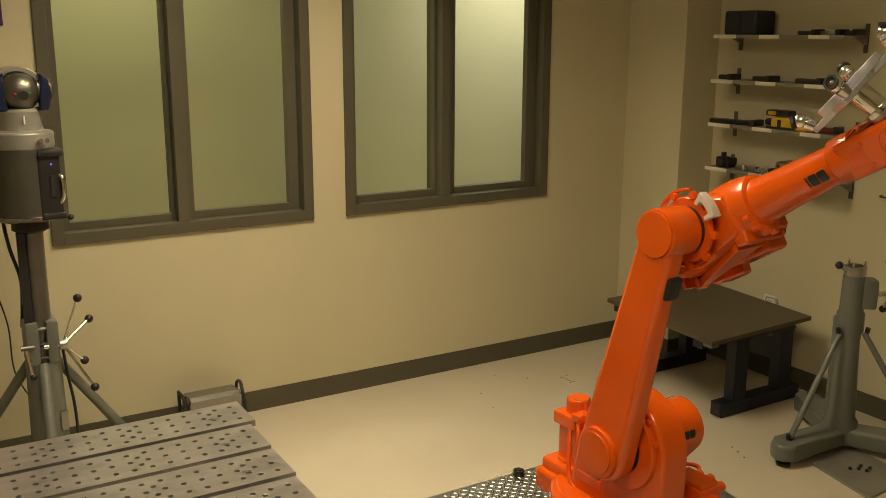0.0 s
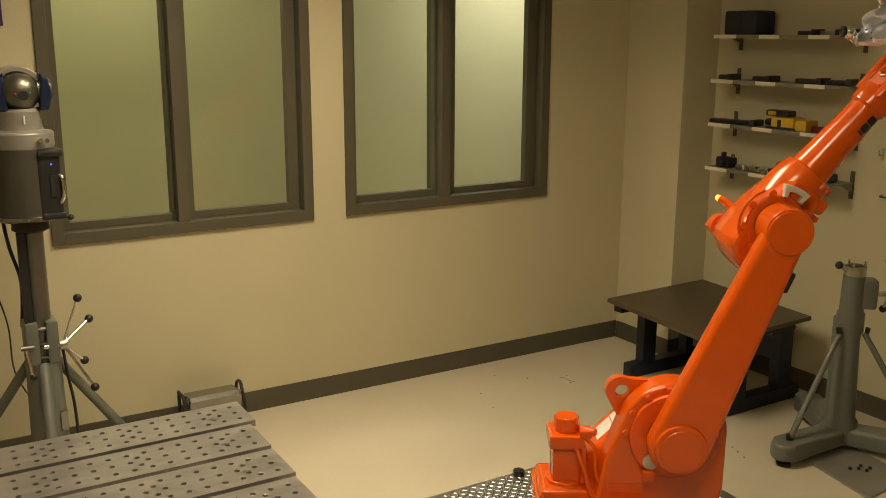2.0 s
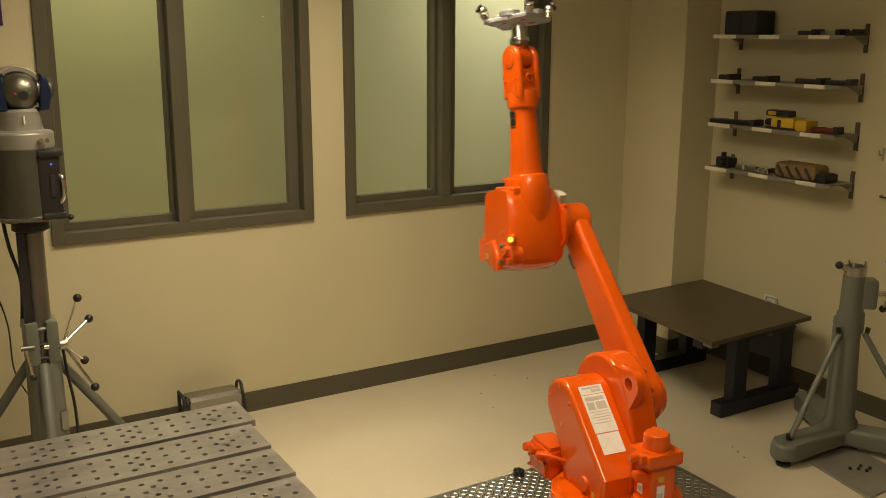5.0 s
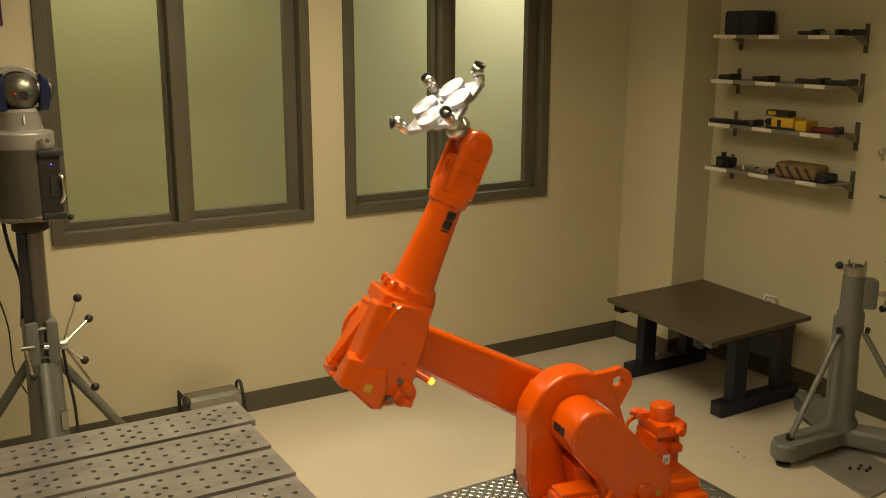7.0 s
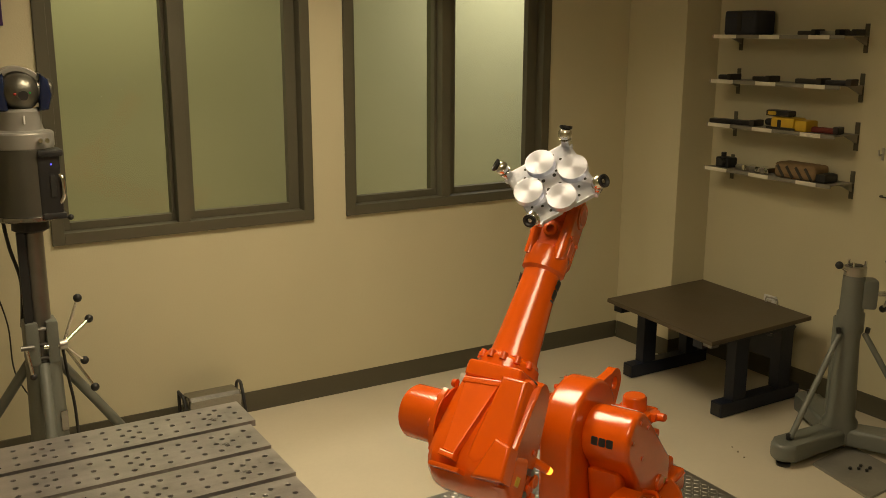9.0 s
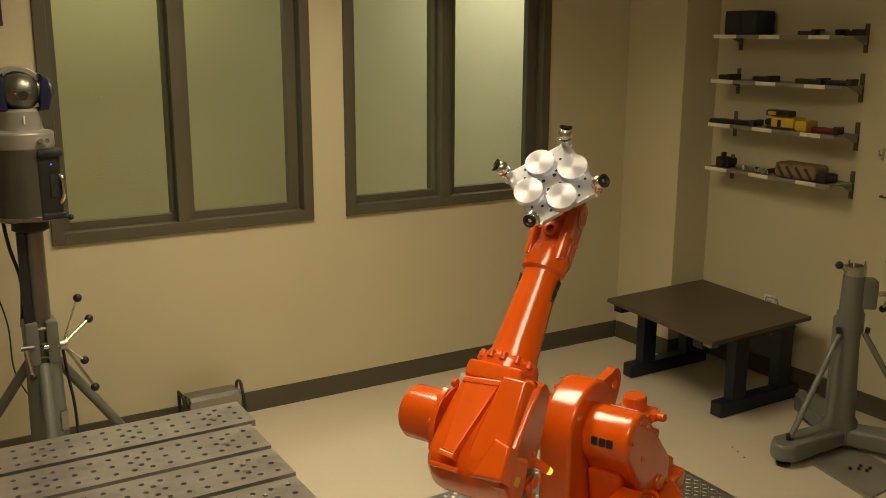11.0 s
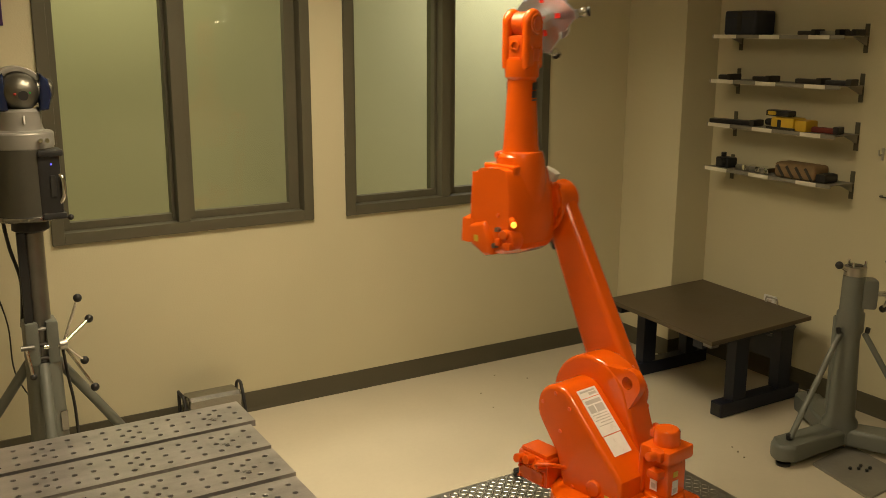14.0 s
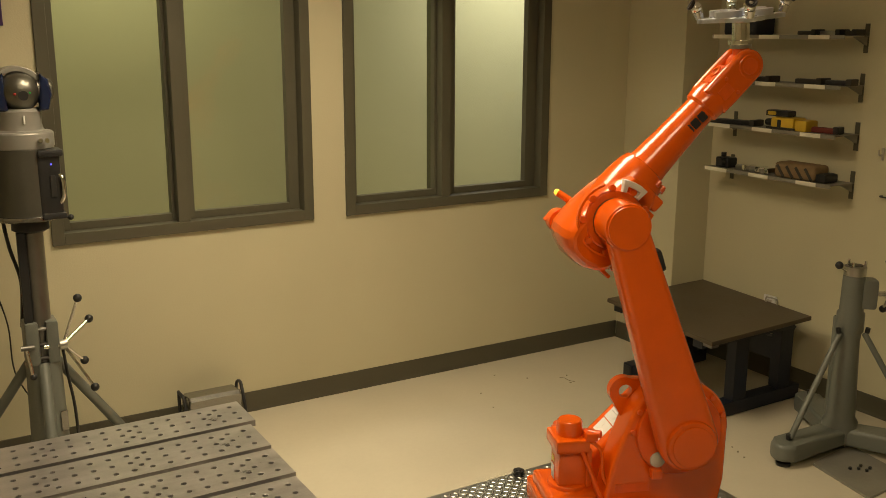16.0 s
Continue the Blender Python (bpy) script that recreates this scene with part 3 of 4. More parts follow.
    part("end_pod", slab([(-0.035, 0.096), (-0.045, 0.140), (-0.125, 0.146), (-0.132, 0.066)], -0.142, -0.085, "z", 0.010), ORANGE, u, "orange angular pod")
    part("cover_strip", box((-0.134, -0.050, -0.138), (-0.122, 0.032, -0.100), 0.004), ORANGE, u)
    mot = part("axis_four_motor", cyl((-0.098, 0.075, 0.050), (-0.102, 0.122, 0.055), 0.042, 0.036, 28, 0.005), ORANGE_WORN, u)
    part("motor_cap", cyl((-0.080, 0.11, 0.055), (-0.080, 0.134, 0.056), 0.018, 0.016, 20, 0.003), ORANGE, mot)
    part("connector", box((-0.120, 0.10, 0.020), (-0.095, 0.136, 0.040), 0.005), ORANGE_WORN, mot)
    part("connector", box((-0.130, 0.10, 0.055), (-0.105, 0.132, 0.085), 0.006), ORANGE_WORN, mot)
    part("plug", cyl((-0.066, 0.108, 0.026), (-0.066, 0.134, 0.024), 0.008, seg=12), DULL, mot, "grey metal plug")
    part("plug", cyl((-0.122, 0.108, 0.014), (-0.122, 0.136, 0.012), 0.009, seg=12), DULL, mot, "grey metal plug")
    lamp = part("signal_lamp", cyl((-0.030, 0.094, 0.056), (-0.038, 0.130, 0.104), 0.0115, 0.0115, 18, 0.002), ORANGE, u, "amber signal lamp, lit")
    part("lens", cyl((-0.038, 0.130, 0.104), (-0.040, 0.137, 0.114), 0.0105, 0.008, 16, 0.002), LAMP_ON, lamp, "glowing amber lens")
    bm = slab(arc(0, 0, 0.122, -4, 34, 8) + arc(0, 0, 0.104, 34, -4, 8), -0.126, -0.098, "y", 0.003)
    for lo, hi in ((-4, 4), (26, 34)):
        slab(arc(0, 0, 0.108, lo, hi, 3) + arc(0, 0, 0.086, hi, lo, 3), -0.126, -0.104, "y", 0.003, bm=bm)
    part("hook_bracket", bm, SHELF, u, "pale worn hook bracket")
    return u


def forearm(r):
    """Turns about x; fork of the wrist along y at the end."""
    bm = lathe([(0.064, 0.176), (0.060, 0.200), (0.056, 0.26), (0.048, 0.40), (0.048, 0.425)], (0, 0, 0), (1, 0, 0))
    lathe([(0.048, 0.42), (0.056, 0.428), (0.058, 0.455), (0.054, 0.485)], (0, 0, 0), (1, 0, 0), bm=bm)
    f = part("forearm", bm, ORANGE, r, "orange tapered forearm tube")
    for s in (1, -1):
        out = [(0.455, -0.048), (0.50, -0.050)] + arc(LA, 0, 0.049, -80, 80, 14) + [(0.50, 0.050), (0.455, 0.048)]
        p = part("fork_prong", slab(out, 0.023 if s > 0 else -0.054, 0.054 if s > 0 else -0.023, "y", 0.015, seg=4), ORANGE, f)
        part("pivot_cover", cyl((LA, s * 0.052, 0), (LA, s * 0.058, 0), 0.036, 0.033, 28, 0.002), ORANGE, p)
        part("cover_recess", cyl((LA, s * 0.0575, 0), (LA, s * 0.0590, 0), 0.024, 0.023, 24), ORANGE_WORN, p)
        bolts(p, [(LA - 0.075, s * 0.053, z) for z in (-0.028, 0.028)], (0, s, 0), 0.006, 0.005)
        part("prong_pocket", box((0.478, s * 0.050 - 0.006, -0.018), (0.520, s * 0.050 + 0.005, 0.018), 0.003), ORANGE_WORN, p)
        m = Matrix.Translation((0.372, s * 0.0512, 0)) @ Matrix.Rotation(radians(3.2 * s), 4, "Z") @ (pose(0, 0, 0, 90, 0, 180) if s > 0 else pose(0, 0, 0, 90, 0, 0))
        maker_mark(0.041, 0.0497, f, m)
    part("fork_web", box((0.45, -0.028, -0.045), (0.562, 0.028, 0.045), 0.012), ORANGE_WORN, f)
    for s in (1, -1):
        part("web_boss", lathe([(0.019, 0.040), (0.019, 0.048), (0.016, 0.050), (0.011, 0.050), (0.009, 0.045)], (0.530, 0, 0), (0.530, 0, s), 24), ORANGE, f, "round boss in the fork")
        part("web_rib", box((0.462, -0.024, s * 0.046 - 0.004), (0.492, 0.024, s * 0.046 + 0.004), 0.003), ORANGE_WORN, f)
    return f


def wrist(r):
    """Origin at the wrist centre, x along the tool axis."""
    bm = cyl((0, -0.0222, 0), (0, 0.0222, 0), 0.039, seg=36, bevel=0.004)
    cyl((0.0, 0, 0), (0.052, 0, 0), 0.024, seg=24, bm=bm)
    w = part("wrist", bm, ORANGE_WORN, r, "orange wrist joint")
    part("flange", cyl((0.050, 0, 0), (0.062, 0, 0), 0.031, seg=28, bevel=0.002), STEEL, w, "bare steel tool flange")
    return w


def tool(r):
    """Measuring target plate: x along the tool axis, targets on the diagonals."""
    bm = cyl((0.061, 0, 0), (0.075, 0, 0), 0.036, seg=32, bevel=0.002)
    cyl((0.073, 0, 0), (0.130, 0, 0), 0.025, seg=28, bm=bm)
    t = part("tool", bm, CHROME, r, "machined aluminium target plate with four reflectors")
    h = 0.092
    k = 0.022
    out = [(-h, -h + k), (-h + k, -h), (-0.018, -h), (0, -h + 0.012), (0.018, -h), (h - k, -h), (h, -h + k), (h, -0.018), (h - 0.012, 0), (h, 0.018), (h, h - k),
           (h - k, h), (0.018, h), (0, h - 0.012), (-0.018, h), (-h + k, h), (-h, h - k), (-h, 0.018), (-h + 0.012, 0), (-h, -0.018)]
    plate = part("plate", slab(out, 0.130, 0.144, "x", 0.002), ALU, t, "bright machined aluminium plate")
    for i in range(4):
        a = radians(90 * i)
        c, s = 0.062 * math.cos(a), 0.062 * math.sin(a)
        disc = part("disc", cyl((0, 0, 0), (0.019, 0, 0), 0.038, seg=40, bevel=0.0015), ALU_DISC, plate, "turned aluminium disc")
        disc.location = (0.143, c, s)
        part("bolt_hole", cyl((0.1435, 0.022 * math.cos(a + 0.785), 0.022 * math.sin(a + 0.785)), (0.1450, 0.022 * math.cos(a + 0.785), 0.022 * math.sin(a + 0.785)), 0.005, seg=12), BLACK, plate)
        b = a + radians(45)
        for q, rad in ((b - 0.30, 0.084), (b + 0.30, 0.084), (b, 0.072), (b, 0.036)):
            hy, hz = rad * math.cos(q), rad * math.sin(q)
            part("bolt_hole", cyl((0.1435, hy, hz), (0.1448, hy, hz), 0.0036, seg=10), BLACK, plate)
        e = Vector((0, math.cos(b), math.sin(b)))
        f = Vector((1, 0, 0))
        part("reflector_arm", box((-0.016, 0.055, -0.007), (0.016, 0.124, 0.007), 0.003, m=Matrix.Translation((0.137, 0, 0)) @ Matrix.Rotation(b - math.pi / 2, 4, "X") @ pose(0, 0, 0, 0, 90, 0)), ALU, t)
        base = Vector((0.144, 0, 0)) + e * 0.118
        tip = Vector((0.176, 0, 0)) + e * 0.128
        nest = part("reflector_nest", cyl(base, base + (tip - base) * 0.6, 0.013, 0.016, 20), CHROME, t, "chrome magnetic nest")
        sp = part("reflector_ball", ball(tip, 0.0175), CHROME, nest, "chrome reflector ball")
        d = (f * 0.55 + e * 0.8).normalized()
        ring = lathe([(0.0, 0.0135), (0.0155, 0.0135), (0.0165, 0.015), (0.0165, 0.021), (0.0125, 0.021), (0.009, 0.0165)], tip, tip + d, 20)
        part("target_rim", ring, BLACK, nest, "black rim of the reflector")
        part("red_tag", box((-0.008, 0.045, -0.0012), (0.008, 0.066, 0), m=Matrix.Translation((0.1295, 0, 0)) @ Matrix.Rotation(b - math.pi / 2, 4, "X") @ pose(0, 0, 0, 0, 90, 0)), RED, plate, "red adhesive tag")
    return t


ROBOT = robot()


# ---- the cell's fittings ----
def tread_plate():
    x0, x1, y0, y1 = -2.52, -1.158, -2.77, -1.412
    p = thing("tread_plate", box((x0, y0, 0), (x1, y1, RZ - 0.004), 0.003), TREAD, "steel diamond tread plinth under the robot", "plinth")
    verts, faces = [], []
    n, pitch = 0, 0.0215
    for i in range(int((x1 - x0) / pitch) - 1):
        for j in range(int((y1 - y0) / pitch) - 1):
            cx, cy = x0 + 0.02 + i * pitch, y0 + 0.02 + j * pitch
            turn = radians(45 if (i + j) % 2 else -45)
            c, s = math.cos(turn), math.sin(turn)
            ring = [(-0.0115, 0, 0), (-0.005, -0.0034, 0), (0.005, -0.0034, 0), (0.0115, 0, 0), (0.005, 0.0034, 0), (-0.005, 0.0034, 0), (-0.006, 0, 0.0024), (0.006, 0, 0.0024)]
            verts += [(cx + a * c - b * s, cy + a * s + b * c, RZ - 0.0045 + z) for a, b, z in ring]
            faces += [tuple(n + k for k in q) for q in ((0, 1, 6), (1, 2, 7, 6), (2, 3, 7), (3, 4, 7), (4, 5, 6, 7), (5, 0, 6))]
            n += 8
    me = bpy.data.meshes.new("tread_lugs")
    me.from_pydata(verts, [], faces)
    me.materials.append(TREAD)
    lugs = new("tread_lugs", me)
    lugs.parent = p
    tagged(lugs, "raised diamond lugs of the tread plate", kind="stuff")
    k = holder("black_knob", pose(-1.757, -1.44, RZ - 0.004), "small black plastic knob on the tread plate", "knob")
    part("grip", cyl((0, 0, 0.0), (0, 0, 0.024), 0.021, 0.022, 20, 0.003), BLACK, k)
    part("cap", cyl((0, 0, 0.024), (0, 0, 0.028), 0.014, 0.012, 16), BLACK, k)


def fixture_table():
    top, x1, x0 = 0.60, -2.836, -4.36
    t = holder("fixture_table", pose(0, 0, 0), "steel fixture table with drilled slotted planks", "workbench")
    cell, rows = 0.0260, 7
    cols = int((x1 - x0) / 0.0254)
    bm = bmesh.new()
    thick, r = 0.020, 0.0080
    cache = {}

    def vert(x, y, z):
        key = (round(x, 5), round(y, 5), round(z, 5))
        if key not in cache:
            cache[key] = bm.verts.new((x, y, z))
        return cache[key]

    dx = 0.0254
    for i in range(cols):
        for j in range(rows):
            ax, bx, ay, by = -i * dx, -(i + 1) * dx, -j * cell, -(j + 1) * cell
            hole = (i % 2 == 1 and j in (1, 3, 5)) or (i % 10 == 4 and j in (2, 4)) and i > 2
            sq = [(ax, ay), ((ax + bx) / 2, ay), (bx, ay), (bx, (ay + by) / 2), (bx, by), ((ax + bx) / 2, by), (ax, by), (ax, (ay + by) / 2)]
            o = [vert(x, y, 0) for x, y in sq]
            if not hole:
                bm.faces.new(o)
                continue
            cx, cy = (ax + bx) / 2, (ay + by) / 2
            ang = [math.atan2(y - cy, x - cx) for x, y in sq]
            a = [bm.verts.new((cx + (r + 0.001) * math.cos(q), cy + (r + 0.001) * math.sin(q), 0)) for q in ang]
            b = [bm.verts.new((cx + r * math.cos(q), cy + r * math.sin(q), -0.001)) for q in ang]
            d = [bm.verts.new((cx + r * math.cos(q), cy + r * math.sin(q), -thick)) for q in ang]
            for k in range(8):
                m = (k + 1) % 8
                bm.faces.new((o[k], o[m], a[m], a[k]))
                bm.faces.new((a[k], a[m], b[m], b[k]))
                bm.faces.new((b[k], b[m], d[m], d[k]))
    X, Y = -cols * dx, -rows * cell
    rim = [(0, 0), (0, Y), (X, Y), (X, 0)]
    for k in range(4):
        (ax, ay), (bx, by) = rim[k], rim[(k + 1) % 4]
        bm.faces.new([bm.verts.new(v) for v in ((ax, ay, 0), (ax, ay, -thick), (bx, by, -thick), (bx, by, 0))])
    # added black sheet closing the through-holes, standing in for the shade beneath
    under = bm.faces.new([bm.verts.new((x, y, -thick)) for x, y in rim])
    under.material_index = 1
    me = bpy.data.meshes.new("plank")
    bm.to_mesh(me)
    bm.free()
    me.materials.append(BENCH)
    # slot 1: painted shade seen down the holes, not a plastic part
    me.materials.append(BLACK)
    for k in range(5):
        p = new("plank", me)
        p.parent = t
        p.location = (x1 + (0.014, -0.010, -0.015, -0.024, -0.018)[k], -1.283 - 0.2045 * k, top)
    for x in (-2.93, -3.55, -4.2):
        part("cross_beam", box((x - 0.04, -2.275, 0.48), (x + 0.04, -1.29, 0.578), 0.004), DARKSTEEL, t)
    for y in (-1.476, -1.885, -2.09):
        part("filler_strip", box((x0 + 0.05, y - 0.028, 0.545), (x1 - 0.10, y + 0.03, 0.572), 0.003), DARKSTEEL, t)
    for x in (-3.02, -4.2):
        for y in (-1.36, -2.21):
            leg = part("leg", box((x - 0.035, y - 0.035, 0.02), (x + 0.035, y + 0.035, 0.49), 0.004), DARKSTEEL, t)
            part("foot_pad", cyl((x, y, 0), (x, y, 0.022), 0.045, 0.035, 20), BLACK, leg)


def low_table():
    t = holder("steel_table", pose(0, 0, 0), "low square table with a brown steel top on navy legs", "table")
    z, x0, x1, y0, y1 = 0.455, -0.600, 0.160, -1.325, -0.525
    part("tabletop", slab([(-0.63, -1.35), (0.098, -1.312), (0.170, -0.522), (-0.56, -0.552)], z - 0.022, z, "z", 0.003), TABLETOP, t, "worn brown steel plate top")
    for y, sx0, sx1 in ((-0.585, -0.515, 0.13), (-1.215, -0.58, 0.07)):
        s = part("trestle", box((sx0, y - 0.030, z - 0.075), (sx1, y + 0.030, z - 0.0225), 0.004), NAVY, t, "navy painted steel trestle")
        part("foot_rail", box((-0.425, y - 0.035, 0.004), (0.135, y + 0.035, 0.075), 0.005), NAVY, s)
        part("rail_opening", box((-0.4275, y - 0.026, 0.012), (-0.4245, y + 0.026, 0.066)), BLACK, s)
        for x in (-0.30, 0.02):
            part("leg", box((x - 0.045, y - 0.030, 0.074), (x + 0.045, y + 0.030, z - 0.074), 0.004), NAVY, s)
            part("gusset", slab([(x + 0.046, z - 0.075), (x + 0.086, z - 0.075), (x + 0.046, z - 0.125)], y - 0.01, y + 0.01, "y"), NAVY, s)
    part("brace", box((-0.02, -1.185, 0.215), (0.02, -0.615, 0.330), 0.003), NAVY, t, "navy steel stretcher")
    part("clip", box((-0.605, -1.325, z - 0.045), (-0.555, -1.27, z - 0.023), 0.004), DULL, t)
    w = holder("wall_outlet", pose(X1, -0.935, 0.394), "white wall outlet box behind the table", "outlet")
    part("cover", box((-0.012, -0.04, -0.055), (0, 0.04, 0.055), 0.004), WHITE, w)
    for dz in (-0.02, 0.02):
        part("socket", box((-0.0135, -0.015, dz - 0.012), (-0.0115, 0.015, dz + 0.012), 0.001), SHELF, w)
    h = holder("cabinet_pull", pose(0.105, -1.06, z), "small steel handle bar standing on the table", "handle")
    bm = tube([(0, -0.035, 0.0), (0, -0.035, 0.028), (0, 0.035, 0.028), (0, 0.035, 0.0)], 0.004, smooth=2)
    part("bar", bm, STEEL, h)


def floor_stand(x, y, turn, post, label):
    """Three-legged cast stand: column, flat legs with braces, clamp collar and crank wheel."""
    s = holder("instrument_stand", pose(x, y, 0, 0, 0, turn), label, "stand", "instrument stands")
    bm = lathe([(0.075, 0.05), (0.075, 0.13), (0.062, 0.15), (0.048, 0.50), (0.050, 0.54), (0.058, 0.55), (0.058, 0.63), (0.050, 0.64), (0.047, 0.79), (0.044, 0.80)], (0, 0, 0), (0, 0, 1), 40)
    part("column", bm, GREYPAINT, s, "grey painted cast column")
    part("spine", box((-0.016, -0.075, 0.12), (0.016, -0.050, 0.60), 0.006), GREYPAINT, s)
    for k in range(3):
        a = 120 * k
        m = Matrix.Rotation(radians(a), 4, "Z")
        b = bmesh.new()
        slab([(0.03, -0.062), (0.36, -0.058)] + arc(0.36, 0, 0.058, -90, 90, 10) + [(0.36, 0.058), (0.03, 0.062)], 0.030, 0.108, "z", 0.020, bm=b)
        b.transform(m)
        leg = part("leg", b, GREYPAINT, s, "grey rounded stand leg")
        b = cyl((0.33, 0, 0.115), (0.062, 0, 0.545), 0.013, seg=16)
        b.transform(m)
        part("brace", b, GREYPAINT, leg, "grey brace rod")
        for q, h in ((0.34, 0.13), (0.072, 0.565)):
            b = cyl((q, 0, h - 0.016), (q + 0.004, 0, h + 0.006), 0.010, seg=12)
            b.transform(m)
            part("brace_bolt", b, BLACK, leg)
        b = lathe([(0.030, 0.0), (0.030, 0.012), (0.012, 0.016), (0.012, 0.04)], (0.36, 0, 0), (0.36, 0, 1), 20)
        b.transform(m)
        part("levelling_foot", b, BLACK, leg, "black levelling foot")
    # collar with crank
    m = Matrix.Rotation(radians(140), 4, "Z")
    b = box((0.030, -0.042, 0.655), (0.095, 0.042, 0.785), 0.014)
    b.transform(m)
    block = part("crank_block", b, GREYPAINT, s)
    for name, b, mat in (("crank_shaft", cyl((0.10, 0, 0.72), (0.15, 0, 0.72), 0.012, seg=16), CHROME), ("crank_hub", cyl((0.135, 0, 0.72), (0.165, 0, 0.72), 0.020, seg=20, bevel=0.003), STEEL)):
        b.transform(m)
        part(name, b, mat, block)
    for k in range(4):
        a = radians(50 + 90 * k)
        d = Vector((0.10, math.cos(a), math.sin(a))).normalized()
        p = Vector((0.15, 0, 0.72))
        b = cyl(p, p + d * 0.150, 0.0055, seg=12)
        b.transform(m)
        part("crank_spoke", b, CHROME, block, "polished crank spoke")
        b = ball(p + d * 0.158, 0.0165)
        b.transform(m)
        part("crank_knob", b, BLACK, block, "black ball knob")
    part("clamp_ring", lathe([(0.042, 0.798), (0.046, 0.80), (0.046, 0.838), (0.038, 0.842)], (0, 0, 0), (0, 0, 1)), STEEL, s, "bare steel clamp ring")
    part("clamp_lever", cyl((0.045, -0.01, 0.82), (0.075, -0.02, 0.842), 0.006, seg=12), CHROME, s)
    part("lever_knob", ball((0.082, -0.022, 0.848), 0.017), BLACK, s, "black ball knob")
    if post:
        part("post", cyl((0, 0, 0.80), (0, 0, post), 0.040, seg=36), CHROME, s, "polished steel extension post")
        part("post_rack", box((-0.050, -0.013, 0.80), (-0.036, 0.013, post), 0.002), BLACK, s, "black toothed rack")
    else:
        part("open_socket", cyl((0, 0, 0.8405), (0, 0, 0.8440), 0.031, seg=28), DARKSTEEL, s, "dark open socket")
        for k in range(3):
            a = radians(120 * k + 20)
            part("socket_pin", cyl((0.040 * math.cos(a), 0.040 * math.sin(a), 0.84), (0.040 * math.cos(a), 0.040 * math.sin(a), 0.862), 0.006, seg=10), CHROME, s)
    return s


def tracker_stand(x, y):
    """The taller stand that carries the tracker; split clamp and star crank."""
    s = holder("instrument_stand", pose(x, y, 0), "grey stand with a raised polished post and star crank", "stand", "instrument stands")
    bm = lathe([(0.080, 0.05), (0.080, 0.14), (0.072, 0.17), (0.065, 0.52), (0.064, 0.58)], (0, 0, 0), (0, 0, 1), 40)
    col = part("column", bm, GREYPAINT, s, "grey painted cast column")
    part("spine", box((-0.010, -0.078, 0.10), (0.016, -0.050, 0.52), 0.007), GREYPAINT, col)
    clamp = part("clamp", box((-0.062, -0.062, 0.575), (-0.012, 0.05, 0.745), 0.014), GREYPAINT, s, "grey split clamp")
    part("clamp", box((0.012, -0.062, 0.575), (0.058, 0.05, 0.745), 0.014), GREYPAINT, s)
    for z in (0.60, 0.655, 0.715):
        part("clamp_bolt", cyl((-0.014, -0.050, z), (0.014, -0.050, z), 0.008, seg=14), DULL if z > 0.7 else DARKSTEEL, clamp)
    part("handle_lever", cyl((-0.062, -0.075, 0.655), (-0.050, -0.085, 0.555), 0.007, seg=12), CHROME, clamp)
    part("handle_head", cyl((-0.082, -0.075, 0.658), (-0.035, -0.075, 0.658), 0.010, seg=14), DULL, clamp)
    part("lever_knob", ball((-0.049, -0.086, 0.545), 0.013), BLACK, clamp)
    for a in (24, 144, 264):
        m = Matrix.Rotation(radians(a), 4, "Z")
        b = slab([(0.03, -0.06), (0.42, -0.056)] + arc(0.42, 0, 0.056, -90, 90, 10) + [(0.42, 0.056), (0.03, 0.06)], 0.035, 0.115, "z", 0.018)
        b.transform(m)
        leg = part("leg", b, GREYPAINT, s)
        b = cyl((0.38, 0, 0.11), (0.05, 0, 0.575), 0.020, seg=16)
        b.transform(m)
        part("brace", b, GREYPAINT, leg, "grey brace rod")
        b = lathe([(0.030, 0.0), (0.030, 0.012), (0.012, 0.016), (0.012, 0.04)], (0.42, 0, 0), (0.42, 0, 1), 20)
        b.transform(m)
        part("levelling_foot", b, BLACK, leg)
    hub = part("crank_hub", cyl((0.055, -0.05, 0.645), (0.085, -0.05, 0.645), 0.020, seg=20, bevel=0.003), STEEL, s)
    part("crank_shaft", cyl((0.0, -0.05, 0.645), (0.055, -0.05, 0.645), 0.011, seg=16), CHROME, s)
    for ex, ez, ey in ((0.062, 0.180, -0.02), (0.112, 0.066, 0.07), (0.082, -0.098, 0.06), (0.092, -0.172, -0.06)):
        p = Vector((0.07, -0.05, 0.645))
        d = Vector((ex, ey, ez))
        part("crank_spoke", cyl(p, p + d * 0.93, 0.0055, seg=12), CHROME, hub, "polished crank spoke")
        part("crank_knob", ball(p + d, 0.0165), BLACK, hub, "black ball knob")
    part("post", cyl((0, 0, 0.56), (0, 0, 1.105), 0.042, seg=36), DULL, s, "polished steel extension post")
    part("post_rack", box((-0.056, -0.045, 0.73), (-0.026, -0.022, 1.09), 0.003), BLACK, s, "black toothed rack")
    part("post_head", lathe([(0.050, 1.085), (0.066, 1.095), (0.066, 1.132), (0.060, 1.14)], (0, 0, 0), (0, 0, 1)), BLACK, s)
    mark = part("maker_plate", box((0.030, -0.0835, 0.33), (0.058, -0.0800, 0.41), 0.002), SILVER, col, "small maker's plate")
    mark.matrix_local = Matrix.Rotation(radians(14), 4, "Z") @ Matrix.Translation((-0.01, 0.011, -0.03))
    part("cable", tube([(-0.09, 0.02, 1.13), (-0.075, 0.03, 1.02), (-0.045, 0.05, 0.88), (-0.055, 0.07, 0.70)], 0.007), BLACK, s, "black cable")
